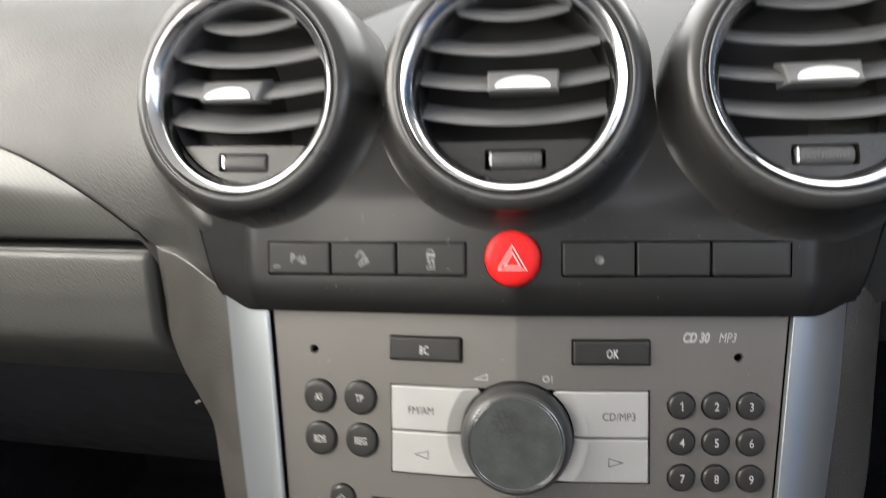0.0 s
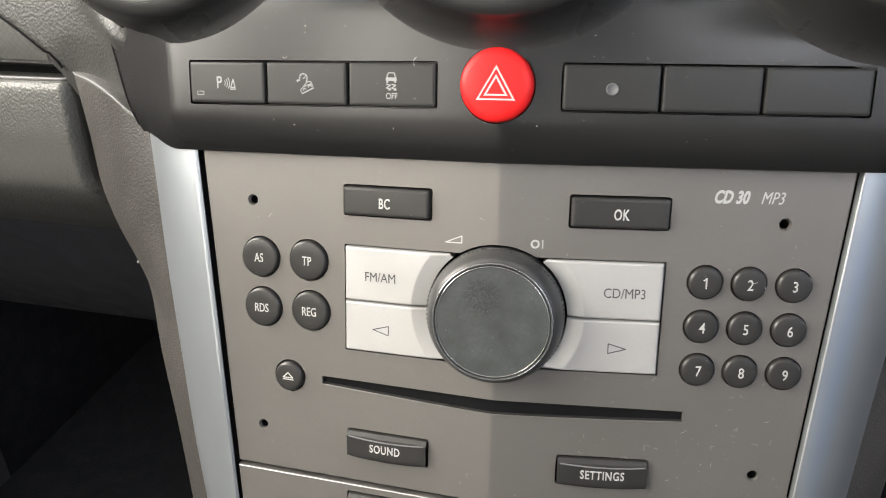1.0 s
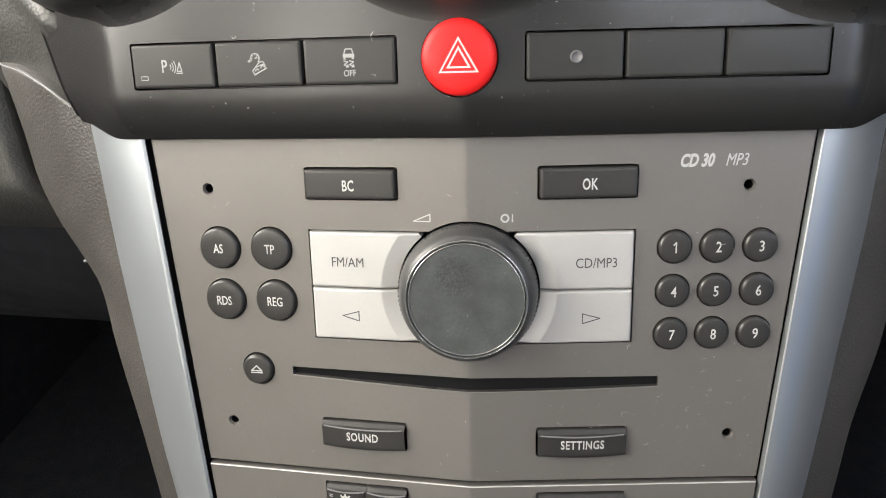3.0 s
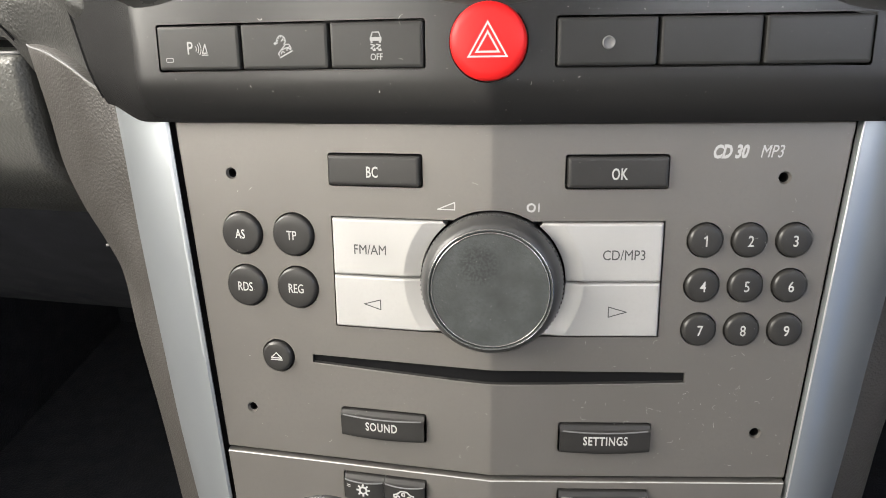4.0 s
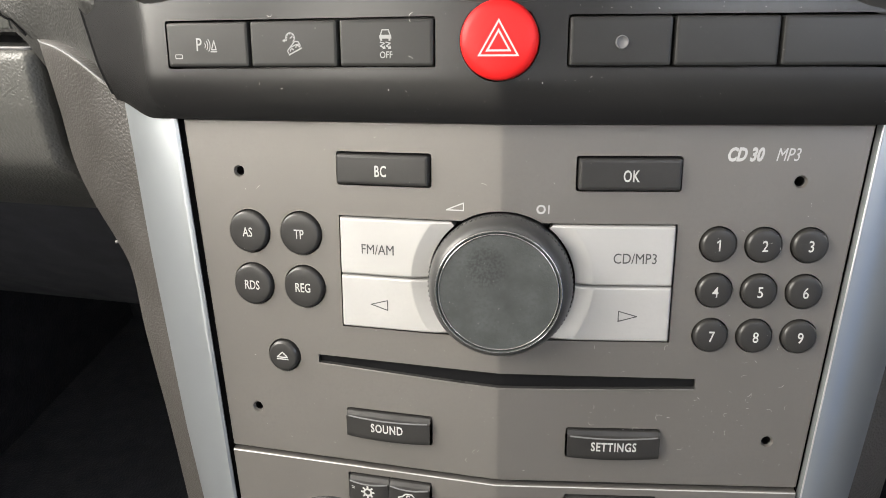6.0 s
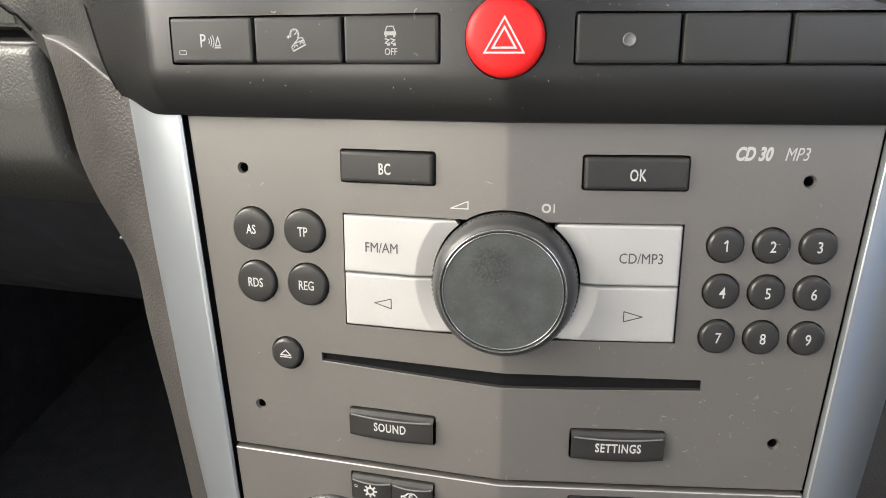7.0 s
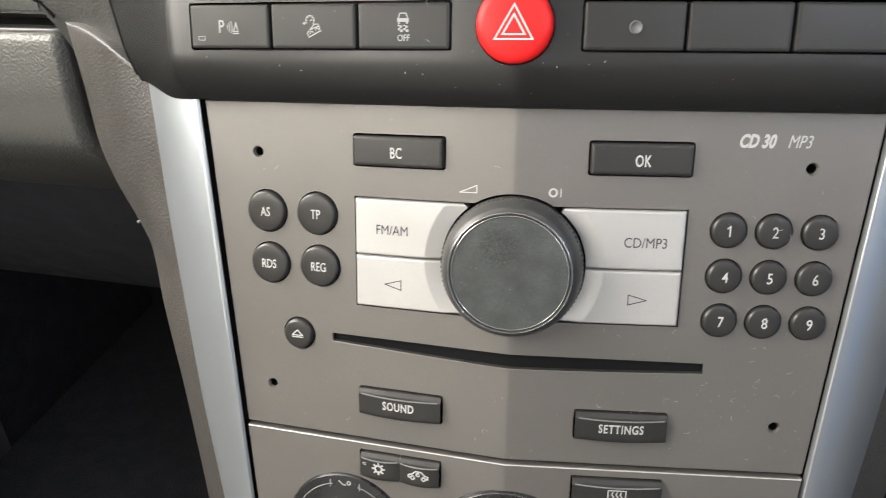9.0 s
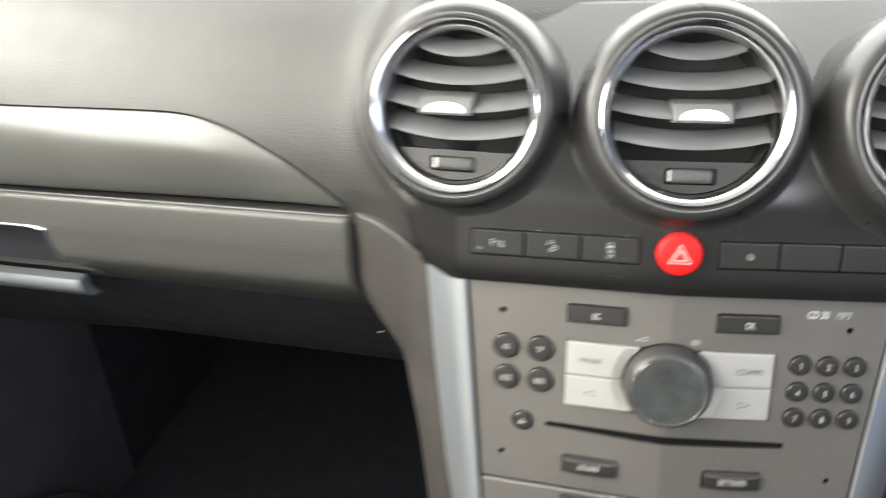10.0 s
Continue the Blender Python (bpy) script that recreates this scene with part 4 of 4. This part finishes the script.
def ledge_key(w, h):
    """A key with a lit ledge along its top and a face that bows outwards."""
    def place(u, t):
        x = (u - 0.5) * w
        bow = 1 - (2 * u - 1) ** 2
        prof = [(0.0, 0.5, -0.006), (0.12, 0.5, 0.0004), (0.28, 0.48, 0.0009), (0.50, 0.36 - 0.04 * bow, 0.0014 + 0.0003 * bow), (0.56, 0.32 - 0.04 * bow, 0.0021 + 0.0010 * bow), (0.86, -0.46 - 0.03 * bow, 0.0018 + 0.0010 * bow), (0.92, -0.5 - 0.04 * bow, 0.0012 + 0.0008 * bow), (1.0, -0.5, -0.006)]
        f = ramp_between(t, [(a, b) for a, b, c in prof])
        z = ramp_between(t, [(a, c) for a, b, c in prof])
        return Vector((x, f * h, z))
    bm = sheet(16, 25, place)
    rim = {}
    for e in bm.edges:
        if e.is_boundary:
            rim[e] = 1
    bmesh.ops.holes_fill(bm, edges=list(rim), sides=0)
    return bm


def ledge_face(w, h):
    """Height of the bowed face of a ledge key over its seat."""
    def height(x, y):
        bow = 1 - (2 * x / w) ** 2
        f = min(max((0.32 - 0.04 * bow - y / h) / 0.79, 0), 1)
        return 0.0022 + 0.0010 * bow - f * 0.0003
    return height


def ledge_line(w, h):
    """A bead where the ledge meets the bowed face, painting the highlight there."""
    pts = []
    for k in range(25):
        u = 0.03 + 0.94 * k / 24
        bow = 1 - (2 * u - 1) ** 2
        pts.append(Vector(((u - 0.5) * w, (0.335 - 0.04 * bow) * h, 0.0020 + 0.0010 * bow)))
    return tube(pts, 0.00028, 6)


for text, sgn in (("SOUND", -1), ("SETTINGS", 1)):
    m = radio_at(sgn * 0.0382, -0.0444 if sgn < 0 else -0.0448)
    key = part("menu_key", ledge_key(0.0304, 0.0098), KEY, radio, "bowed black key with a lit top ledge", m, 30)
    # the pale grey bead stands in for light on the ledge
    part("ledge_highlight", ledge_line(0.0304, 0.0098), SLAT, key, "pale bead painted as the ledge highlight", m)
    lettering(text, 0.0032, PRINT, key, m @ pose(0, 0, 0), 0.70, 0.0, 0.00008, spacing=1.12, drape=ledge_face(0.0304, 0.0098))

# silver keys, dished round the knob
for sgn in (-1, 1):
    for v0, v1, text in ((0.0105, 0.0296, "FM/AM" if sgn < 0 else "CD/MP3"), (-0.0081, 0.0099, "")):
        def key_place(u, t, v0=v0, v1=v1, sgn=sgn):
            # fine steps towards the rims
            e = 0.0006
            v = v0 + (v1 - v0) * t
            x = sgn * (0.0537 - 0.0537 * u) if sgn < 0 else 0.0537 * u
            lift = 0.0012 - 0.26 * min(max(DISH_R - math.hypot(x, v - KNOB_V), 0), 0.006)
            for far in (abs(abs(x) - 0.0537), abs(v - v0), abs(v - v1)):
                if far < e:
                    lift -= e * (1 - far / e) ** 2
            return P(x, v, 0.009 - 0.1 * abs(x) + lift)

        def key_back(u, t, v0=v0, v1=v1, sgn=sgn):
            v = v0 + (v1 - v0) * t
            x = sgn * (0.0537 - 0.0537 * u) if sgn < 0 else 0.0537 * u
            return P(x, v, -0.004)
        # the upper keys are clipped where they meet the knob
        notch = bmesh.new()
        loft(notch, [[P(sgn * x, v, w) for x, v in ((0.0168, 0.0300), (0.0161, 0.0295), (0.0150, 0.0283), (0.0125, 0.0283), (0.0125, 0.0300))] for w in (-0.006, 0.03)])
        bmesh.ops.recalc_face_normals(notch, faces=notch.faces)
        blank = bmesh.new()
        blank.from_mesh(carve(sheet(150, 70, key_place, key_back), [moved(prism(circle(WELL_R, 96), -0.02, 0.05), facet(0, KNOB_V, 0.0, 0.0))], 40))
        key = part("silver_key", carve(blank, [notch], 40) if text else smooth_mesh("silver_key", blank, 40), SILVER_KEY, radio, "silver lacquered key beside the knob")
        if text:
            lettering(text, 0.0034, PRINT_DARK, key, radio_at(sgn * (0.0407 if sgn < 0 else 0.0418), 0.0194, 0.00128), 0.83)
        else:
            mm = radio_at(sgn * 0.0405, 0.0004, 0.00128)
            strokes([[(-0.0029 * -sgn, 0.0), (0.0029 * -sgn, 0.0017), (0.0029 * -sgn, -0.0017), (-0.0029 * -sgn, 0.0)]], 0.00016, PRINT_DARK, key, mm)

# knob
km = facet(0, KNOB_V, 0.0, 0.0)
knob = part("knob", lathe([(0.0224, -0.004), (0.0228, 0.0060), (0.0230, 0.0078), (0.0231, 0.0092), (0.0230, 0.0104), (0.0228, 0.0118), (0.0225, 0.0134), (0.0220, 0.0151), (0.0213, 0.0166), (0.0206, 0.0176), (0.0199, 0.0181), (0.0197, 0.0182)], 120), KNOB_RIM, radio, "charcoal rotary knob with worn soft cap", km)
part("cap", lathe([(0.0197, 0.0160), (0.01965, 0.0183), (0.0194, 0.0186), (0.0192, 0.0186), (0.0190, 0.0183), (0.0189, 0.0180), (0.0187, 0.0179), (0.0185, 0.0181), (0.0183, 0.0183), (0.0178, 0.0183), (0.0100, 0.0183), (0.0004, 0.0183)], 96, (True, True)), KNOB, knob, "soft charcoal cap with finger marks", km)
part("collar", lathe([(0.0215, 0.0020), (0.0240, 0.0020), (0.0240, -0.004)], 96), DARK, knob, "black gap ring", km)
for r_line in (0.0195, 0.0185):
    part("rim_line", lathe([(r_line + 0.00022 * math.cos(a), 0.0184 + 0.00022 * math.sin(a)) for a in [2 * math.pi * k / 8 for k in range(9)]], 96), POLISH, knob, "thin polished ring", km)
ridge = box(-0.0003, 0.0003, 0.0222, 0.02312, 0.0102, 0.0118, 0.0001)
rib_mesh = smooth_mesh("rib", ridge)
rib_mesh.materials.append(KNOB_RIM)
for i in range(90):
    part("rib", rib_mesh, KNOB_RIM, knob, "", km @ pose(0, 0, 0, 0, 0, 4 * i))

# printed marks on the plate
strokes([[(-0.0030, -0.0011), (0.0026, 0.0013), (0.0026, -0.0011), (-0.0030, -0.0011)]], 0.00018, PRINT, radio, radio_at(-0.0147, 0.0347, 0.00006), "volume_mark")
lettering("O", 0.0028, PRINT, radio, radio_at(0.0122, 0.0346, 0.00006), 0.95, 0.0, 0.00012, name="power_mark")
lettering("I", 0.0028, PRINT, radio, radio_at(0.0146, 0.0346, 0.00006), 0.9, name="power_mark")
lettering("CD 30", 0.0040, PRINT, radio, radio_at(0.0724, 0.0519, 0.00006), 0.70, 0.28, 0.00022, "title")
lettering("MP3", 0.0040, PRINT, radio, radio_at(0.0850, 0.0519, 0.00006), 0.72, 0.28, 0.0, "title")

# ---- climate panel ----
climate = thing("climate_panel", P(0, -0.14, 0.0), "grey lacquered heater panel with dials and keys", "control panel")
V_CLIM, V_FOOT = -0.0612, -0.1500
cuts = [moved(prism(rrect(0.0312, 0.0107, 0.0008, 3), -0.006, 0.012), radio_at(sgn * 0.0382, -0.0692)) for sgn in (-1, 1)]
DIALS = [(-0.0592, -0.0995, 0.0245), (0.0012, -0.1005, 0.0290), (0.0592, -0.0995, 0.0245)]
part("faceplate", carve(plate_place(V_FOOT, V_CLIM, -0.0011), cuts, 30), RADIO, climate)
part("backing", sheet(2, 2, lambda u, t: P(-0.06 + 0.12 * u, -0.078 + 0.016 * t, -0.0050), lambda u, t: P(-0.06 + 0.12 * u, -0.078 + 0.016 * t, -0.0062)), DARK, climate)
# a thin silver strip paints the light caught by the panel's upper edge
part("edge_highlight", sheet(60, 1, lambda u, t: P((2 * u - 1) * 0.0995, -0.06150 + 0.00020 * t, 0.01015 - 0.1 * abs((2 * u - 1) * 0.0995) - 0.0002 * t), lambda u, t: P((2 * u - 1) * 0.0995, -0.06150 + 0.00020 * t, 0.0090 - 0.1 * abs((2 * u - 1) * 0.0995))), SILVER_KEY, climate, "pale strip painted as highlight on the panel edge")
for x, w, what in ((-0.0455, 0.0149, "snow"), (-0.0305, 0.0149, "car"), (0.0384, 0.0304, "screen")):
    m = radio_at(x, -0.0692, 0.0011)
    key = part("menu_key", ledge_key(w, 0.0096), KEY, climate, "bowed black key with white symbol", m, 30)
    # same painted ledge highlight as on the menu keys above
    part("ledge_highlight", ledge_line(w, 0.0096), SLAT, key, "pale bead painted as the ledge highlight", m)
    mm, dr = m @ pose(0, 0, 0), ledge_face(w, 0.0096)
    if what == "snow":
        lines = [arc(0, 0, 0.0013, 0, 360, 16)]
        for q in range(0, 360, 45):
            ca, sa = math.cos(radians(q)), math.sin(radians(q))
            lines.append([(0.0014 * ca, 0.0014 * sa), (0.0023 * ca, 0.0023 * sa)])
        strokes(lines, 0.00032, PRINT, key, mm, drape=dr)
        strokes([[(-0.0062, 0.0014), (-0.0050, 0.0014)], [(-0.0062, 0.0007), (-0.0050, 0.0007)]], 0.00012, PRINT_DIM, key, mm, drape=dr)
    elif what == "car":
        strokes([[(-0.0036, -0.0012), (-0.0036, -0.0002), (-0.0022, 0.0003), (-0.0010, 0.0015), (0.0012, 0.0015), (0.0024, 0.0002), (0.0036, -0.0002), (0.0036, -0.0012), (-0.0036, -0.0012)],
                 arc(-0.0021, -0.0012, 0.0007, 0, 360, 10), arc(0.0021, -0.0012, 0.0007, 0, 360, 10), arc(0, 0.0003, 0.0006, 40, 330, 8)], 0.00024, PRINT, key, mm, drape=dr)
    else:
        strokes([[(-0.0030, -0.0022), (-0.0030, 0.0020), (0.0030, 0.0020), (0.0030, -0.0022), (-0.0030, -0.0022)]] +
                [[(dx, -0.0014), (dx + 0.0003, -0.0004), (dx - 0.0003, 0.0004), (dx, 0.0014)] for dx in (-0.0014, 0, 0.0014)], 0.00022, PRINT, key, mm, drape=dr)
for x, v, r in DIALS:
    m = facet(x, v, 0.009 - 0.1 * abs(x), 0.1 if abs(x) > 0.01 else 0.0)
    dial = part("dial", lathe([(r, -0.006), (r, 0.0016), (r - 0.0006, 0.0024), (r * 0.80, 0.0030), (r * 0.62, 0.0034), (r * 0.60, 0.0036), (r * 0.57, 0.0150), (r * 0.52, 0.0175), (r * 0.1, 0.0180)], 72, (True, True)), DIAL, climate, "round black heater dial", m)
    part("grip", moved(box(-0.0035, 0.0035, -r * 0.62, r * 0.62, 0.004, 0.0235, 0.0014), pose(0, 0, 0, 0, 0, 0)), KEY, dial, "raised black grip", m)
    marks = m @ pose(0, 0, 0.00305)
    if x < -0.01:
        strokes([arc(0, 0, r * 0.86, 104, 152, 8), arc(0, 0, r * 0.86, 76, 28, 8), [(0.0003 - 0.0062, r * 0.78), (-0.0058, r * 0.90)], [(0.0058, r * 0.78), (0.0058, r * 0.90)]], 0.00014, PRINT_DIM, dial, marks, "scale")
        strokes([[(-0.0024, r * 0.90), (-0.0008, r * 0.84), (0.0004, r * 0.84)], arc(0.0016, r * 0.88, 0.0007, 0, 360, 8)], 0.00018, PRINT, dial, marks)
    elif x < 0.01:
        strokes([arc(0, 0, r * 0.88, 100, 128, 10)], 0.0011, BLUE, dial, marks, "scale")
        strokes([arc(0, 0, r * 0.88, 80, 52, 10)], 0.0009, CRIMSON, dial, marks, "scale")
        strokes([[(-0.0030, r * 0.84), (-0.0030, r * 0.92)], [(0.0034, r * 0.84), (0.0034, r * 0.92)], [(0, r * 0.82), (0, r * 0.93)], [(-0.0007, r * 0.86), (0.0007, r * 0.86)]], 0.00022, PRINT, dial, marks)


# ---- silver trims and console cheeks ----
def trim_out(v, sgn=-1):
    if sgn > 0:
        return eased(v, [(-0.16, 0.1105), (-0.059, 0.1240), (-0.013, 0.1292), (0.030, 0.1342), (0.067, 0.1376)])
    return eased(v, [(-0.16, 0.1065), (-0.0716, 0.1203), (-0.0547, 0.1228), (-0.020, 0.1268), (0.0156, 0.1308), (0.047, 0.1337), (0.067, 0.1358)])


TRIM_DEEP = {-1: 0.0068, 1: 0.0135}


for sgn in (-1, 1):
    trim = thing("console_trim", P(sgn * 0.11, -0.15, 0.0), "satin silver trim strip beside the car radio", "trim strip", "trim strips beside the radio")

    def trim_place(u, t, sgn=sgn):
        v = -0.150 + 0.2115 * t
        x0, x1 = half_width(v) + (0.0016 if sgn < 0 else 0.0007), trim_out(v, sgn)
        x = x0 + (x1 - x0) * u
        # the top edge rises outwards along the fascia
        v += (fascia_low(x) - 0.0612 + 0.0004) * max(0, (t - 0.7) / 0.3) ** 2
        w = 0.009 - 0.1 * x + 0.0018 - TRIM_DEEP[sgn] * u ** (2.5 if sgn < 0 else 2.2) - (0.0007 * max(0, 1 - u / 0.05) ** 2 if sgn < 0 else 0.0024 * max(0, 1 - u / 0.035) ** 1.5)
        return P(sgn * x, v, w)
    part("strip", sheet(24, 60, trim_place, lambda u, t, f=trim_place: f(u, t) + Vector((-sgn * 0.0008 * min(u / 0.3, 1), 0.0004 + 0.0016 * min(u / 0.3, 1), -0.0003))), TRIM, trim)
    # bright beads paint the highlights on the strip's edges
    part("top_highlight", tube([trim_place(u / 24, 1.0) + Vector((0, -0.0002, 0.0001)) for u in range(1, 25)], 0.0003), SATIN_CHROME, trim, "bright bead painted as the top edge highlight")
    if sgn > 0:
        part("inner_highlight", tube([trim_place(0.028, k / 40) + Vector((0, -0.0001, 0)) for k in range(41)], 0.00030), SATIN_CHROME, trim, "bright bead painted as the inner edge highlight")
    # added black filler that paints the gap's shade beside the radio
    part("gap_filler", sheet(2, 30, lambda u, t, f=trim_place: f(0.4 * u, t) + Vector((-sgn * 0.0012 * (1 - u), 0.0030, -0.0008)), lambda u, t, f=trim_place: f(0.4 * u, t) + Vector((-sgn * 0.0012 * (1 - u), 0.012, -0.003))), DARK, trim, "black filler added to darken the gap behind the strip")

    cheek = thing("console_cheek", P(sgn * 0.16, -0.1, -0.05), "dark grained plastic cheek of the centre console", "console panel", "cheeks of the centre console")
    RIM = [(0.0, 0.1362, 0.0250, 0.6638), (0.25, 0.1462, 0.0310, 0.6702), (0.5, 0.1570, 0.0380, 0.6752), (0.75, 0.1705, 0.0455, 0.6782), (1.0, 0.1876, 0.0530, 0.6782)]
    OUTER = [(0.0, 0.1876, 0.0530, 0.6782), (0.11, 0.1872, 0.0538, 0.650), (0.20, 0.1872, 0.0540, 0.628), (0.27, 0.1815, 0.0515, 0.6130), (0.34, 0.1705, 0.0450, 0.6020), (0.41, 0.1585, 0.0345, 0.5940), (0.52, 0.1506, 0.0220, 0.5716), (0.68, 0.1435, 0.0120, 0.5322), (1.0, 0.1340, -0.0060, 0.448)]

    if sgn > 0:
        # the driver's side has only a narrow panel; behind it the footwell is open
        RIM = [(0.0, 0.1380, 0.0300, 0.6630), (0.5, 0.1480, 0.0400, 0.6670), (1.0, 0.1600, 0.0530, 0.6720)]
        OUTER = [(0.0, 0.1600, 0.0530, 0.6720), (0.25, 0.1580, 0.0420, 0.6200), (0.45, 0.1535, 0.0270, 0.5790), (0.62, 0.1460, 0.0180, 0.5440), (0.74, 0.1430, 0.0120, 0.5200), (1.0, 0.1360, -0.0020, 0.4550)]

    def cheek_place(u, t, sgn=sgn, RIM=RIM, OUTER=OUTER):
        # u: from the silver strip outwards; t: downwards
        inner_v = 0.0668 - 0.215 * t
        xi = trim_out(inner_v, sgn) - 0.0010
        inner = P(xi, inner_v, 0.009 - 0.1 * xi - TRIM_DEEP[sgn])
        outer = Vector([eased(t, [(r[0], r[k]) for r in OUTER]) for k in (1, 2, 3)])
        p = inner.lerp(outer, u)
        rim = Vector([eased(u, [(r[0], r[k]) for r in RIM]) for k in (1, 2, 3)])
        base = P(trim_out(0.0668, sgn) + 0.0004, 0.0668, 0.009 - 0.1 * trim_out(0.0668, sgn) - TRIM_DEEP[sgn] + 0.0008).lerp(Vector(OUTER[0][1:]), u)
        p += (rim - base) * (1 - t) ** 3
        round_off = 0.006 * max(0, u - 0.8) ** 2 / 0.04
        lift = 0.004 * math.sin(math.pi * u) * (1 - t)
        p += Vector((0, round_off - lift, 0))
        if t < 0.006:
            p += Vector((0, 0.0012 * (1 - t / 0.006) ** 2, -0.0003 * (1 - t / 0.006) ** 2))
        return Vector((sgn * p.x, p.y, p.z))
    part("skin", sheet(30, 100, lambda u, t, f=cheek_place: f(u, t ** 1.6), lambda u, t, f=cheek_place: f(u, t ** 1.6) + Vector((0, 0.009, 0))), CHEEK, cheek)
    # lighter bead in place of the light caught by the cheek's rim
    part("rim_highlight", tube([cheek_place(u / 24, 0.003) + Vector((0, -0.0002, 0.0002)) for u in range(25)], 0.00035), SLAT, cheek, "thin pale bead painted as the rim highlight")
    # the shade on the console's side is put into its black colour
    part("side_wall", sheet(10, 40, lambda u, t, f=cheek_place, sgn=sgn: f(1.0, 0.2 + 0.8 * t) + Vector((-sgn * 0.004 - sgn * 0.01 * u, 0.004 + 0.45 * u, 0))), DARK, cheek, "console side coloured black for its shade")
tunnel = thing("centre_tunnel", (0, 0.1, 0.06), "dark plastic centre console tunnel below the dials", "console")
part("body", box(-0.105, 0.105, -0.045, 0.45, 0.06, 0.455, 0.01), DOOR, tunnel)

# ---- passenger door sill ----
sill = thing("sill_trim", (-0.66, 0.2, 0.06), "dark glossy plastic sill trim in the footwell", "sill trim")


def sill_place(u, t):
    a = math.pi * t
    shut = math.sqrt(max(0.0, 1 - max(0, (u - 0.8) / 0.2) ** 2))
    return Vector((-0.655 - 0.045 * math.cos(a) * shut, -0.9 + 1.20 * u, 0.06 + 0.19 * math.sin(a) ** 0.6 * shut))


part("body", sheet(40, 24, sill_place), KNOB_RIM, sill)

# ---- lint and dust ----
rng = random.Random(7)
bm = bmesh.new()
for i in range(185):
    zone = rng.random()
    if zone < 0.55:
        x, v, at = rng.gauss(0.055, 0.028), rng.gauss(-0.036, 0.014), radio_at
    elif zone < 0.80:
        x, v, at = rng.uniform(-0.09, 0.095), rng.uniform(-0.057, 0.057), radio_at
    else:
        x, v, at = rng.uniform(-0.105, 0.105), rng.choice((rng.uniform(0.069, 0.076), rng.uniform(0.093, 0.103))), switch_at
    if at is radio_at and abs(x) < 0.066 and -0.0275 < v < -0.0195:
        continue
    if abs(x) > 0.097 and at is radio_at or (at is radio_at and math.hypot(x, v - KNOB_V) < 0.026):
        continue
    m = at(x, v, 0.0001) @ pose(0, 0, 0, 0, 0, rng.uniform(0, 360))
    length, bend, wide = rng.choice((0.0003, 0.0004, 0.0007, 0.0012, 0.0018) if at is radio_at else (0.0002, 0.0003, 0.0006)), rng.uniform(-0.3, 0.3), rng.uniform(0.00003, 0.00007)
    prev = None
    for k in range(5):
        f = k / 4 - 0.5
        c = Vector((length * f, bend * length * f * f * 4, 0.00003))
        row = [bm.verts.new(m @ (c + Vector((0, sgn * wide, 0)))) for sgn in (-1, 1)]
        if prev:
            bm.faces.new((prev[0], row[0], row[1], prev[1]))
        prev = row
# longer curled hairs
for x, v, rad, a0, sweep, lift, at in ((-0.0250, 0.0915, 0.0022, 120, 95, 0.0006, switch_at), (-0.0710, 0.0930, 0.0007, 190, 170, 0.0004, switch_at), (-0.0272, 0.0795, 0.0012, 30, 80, 0.0006, switch_at), (0.0815, 0.0262, 0.0016, 200, 120, 0.0021, radio_at),
                                         (0.0832, 0.0226, 0.0022, 330, 60, 0.0021, radio_at), (0.0530, -0.0350, 0.0012, 40, 200, 0.0002, radio_at), (0.0310, -0.0375, 0.0009, 150, 170, 0.0002, radio_at), (0.0455, -0.0395, 0.0010, 10, 210, 0.0002, radio_at),
                                         (0.0745, -0.0335, 0.0008, 70, 190, 0.0002, radio_at), (0.0600, -0.0455, 0.0014, 250, 100, 0.0002, radio_at), (0.0880, -0.0320, 0.0009, 0, 150, 0.0002, radio_at), (0.0540, -0.0105, 0.0011, 90, 120, 0.0002, radio_at)):
    m = at(x, v, lift)
    prev = None
    for k in range(11):
        a = radians(a0 + sweep * k / 10)
        c = Vector((rad * math.cos(a), rad * math.sin(a) * (0.7 + 0.03 * k), 0.00003))
        out = Vector((math.cos(a), math.sin(a), 0)) * 0.00005
        row = [bm.verts.new(m @ (c - out)), bm.verts.new(m @ (c + out))]
        if prev:
            bm.faces.new((prev[0], row[0], row[1], prev[1]))
        prev = row
lint = part("lint", bm, LINT, None)
tagged(lint, "pale lint fibres and dust specks on the console", "lint", "", "stuff")
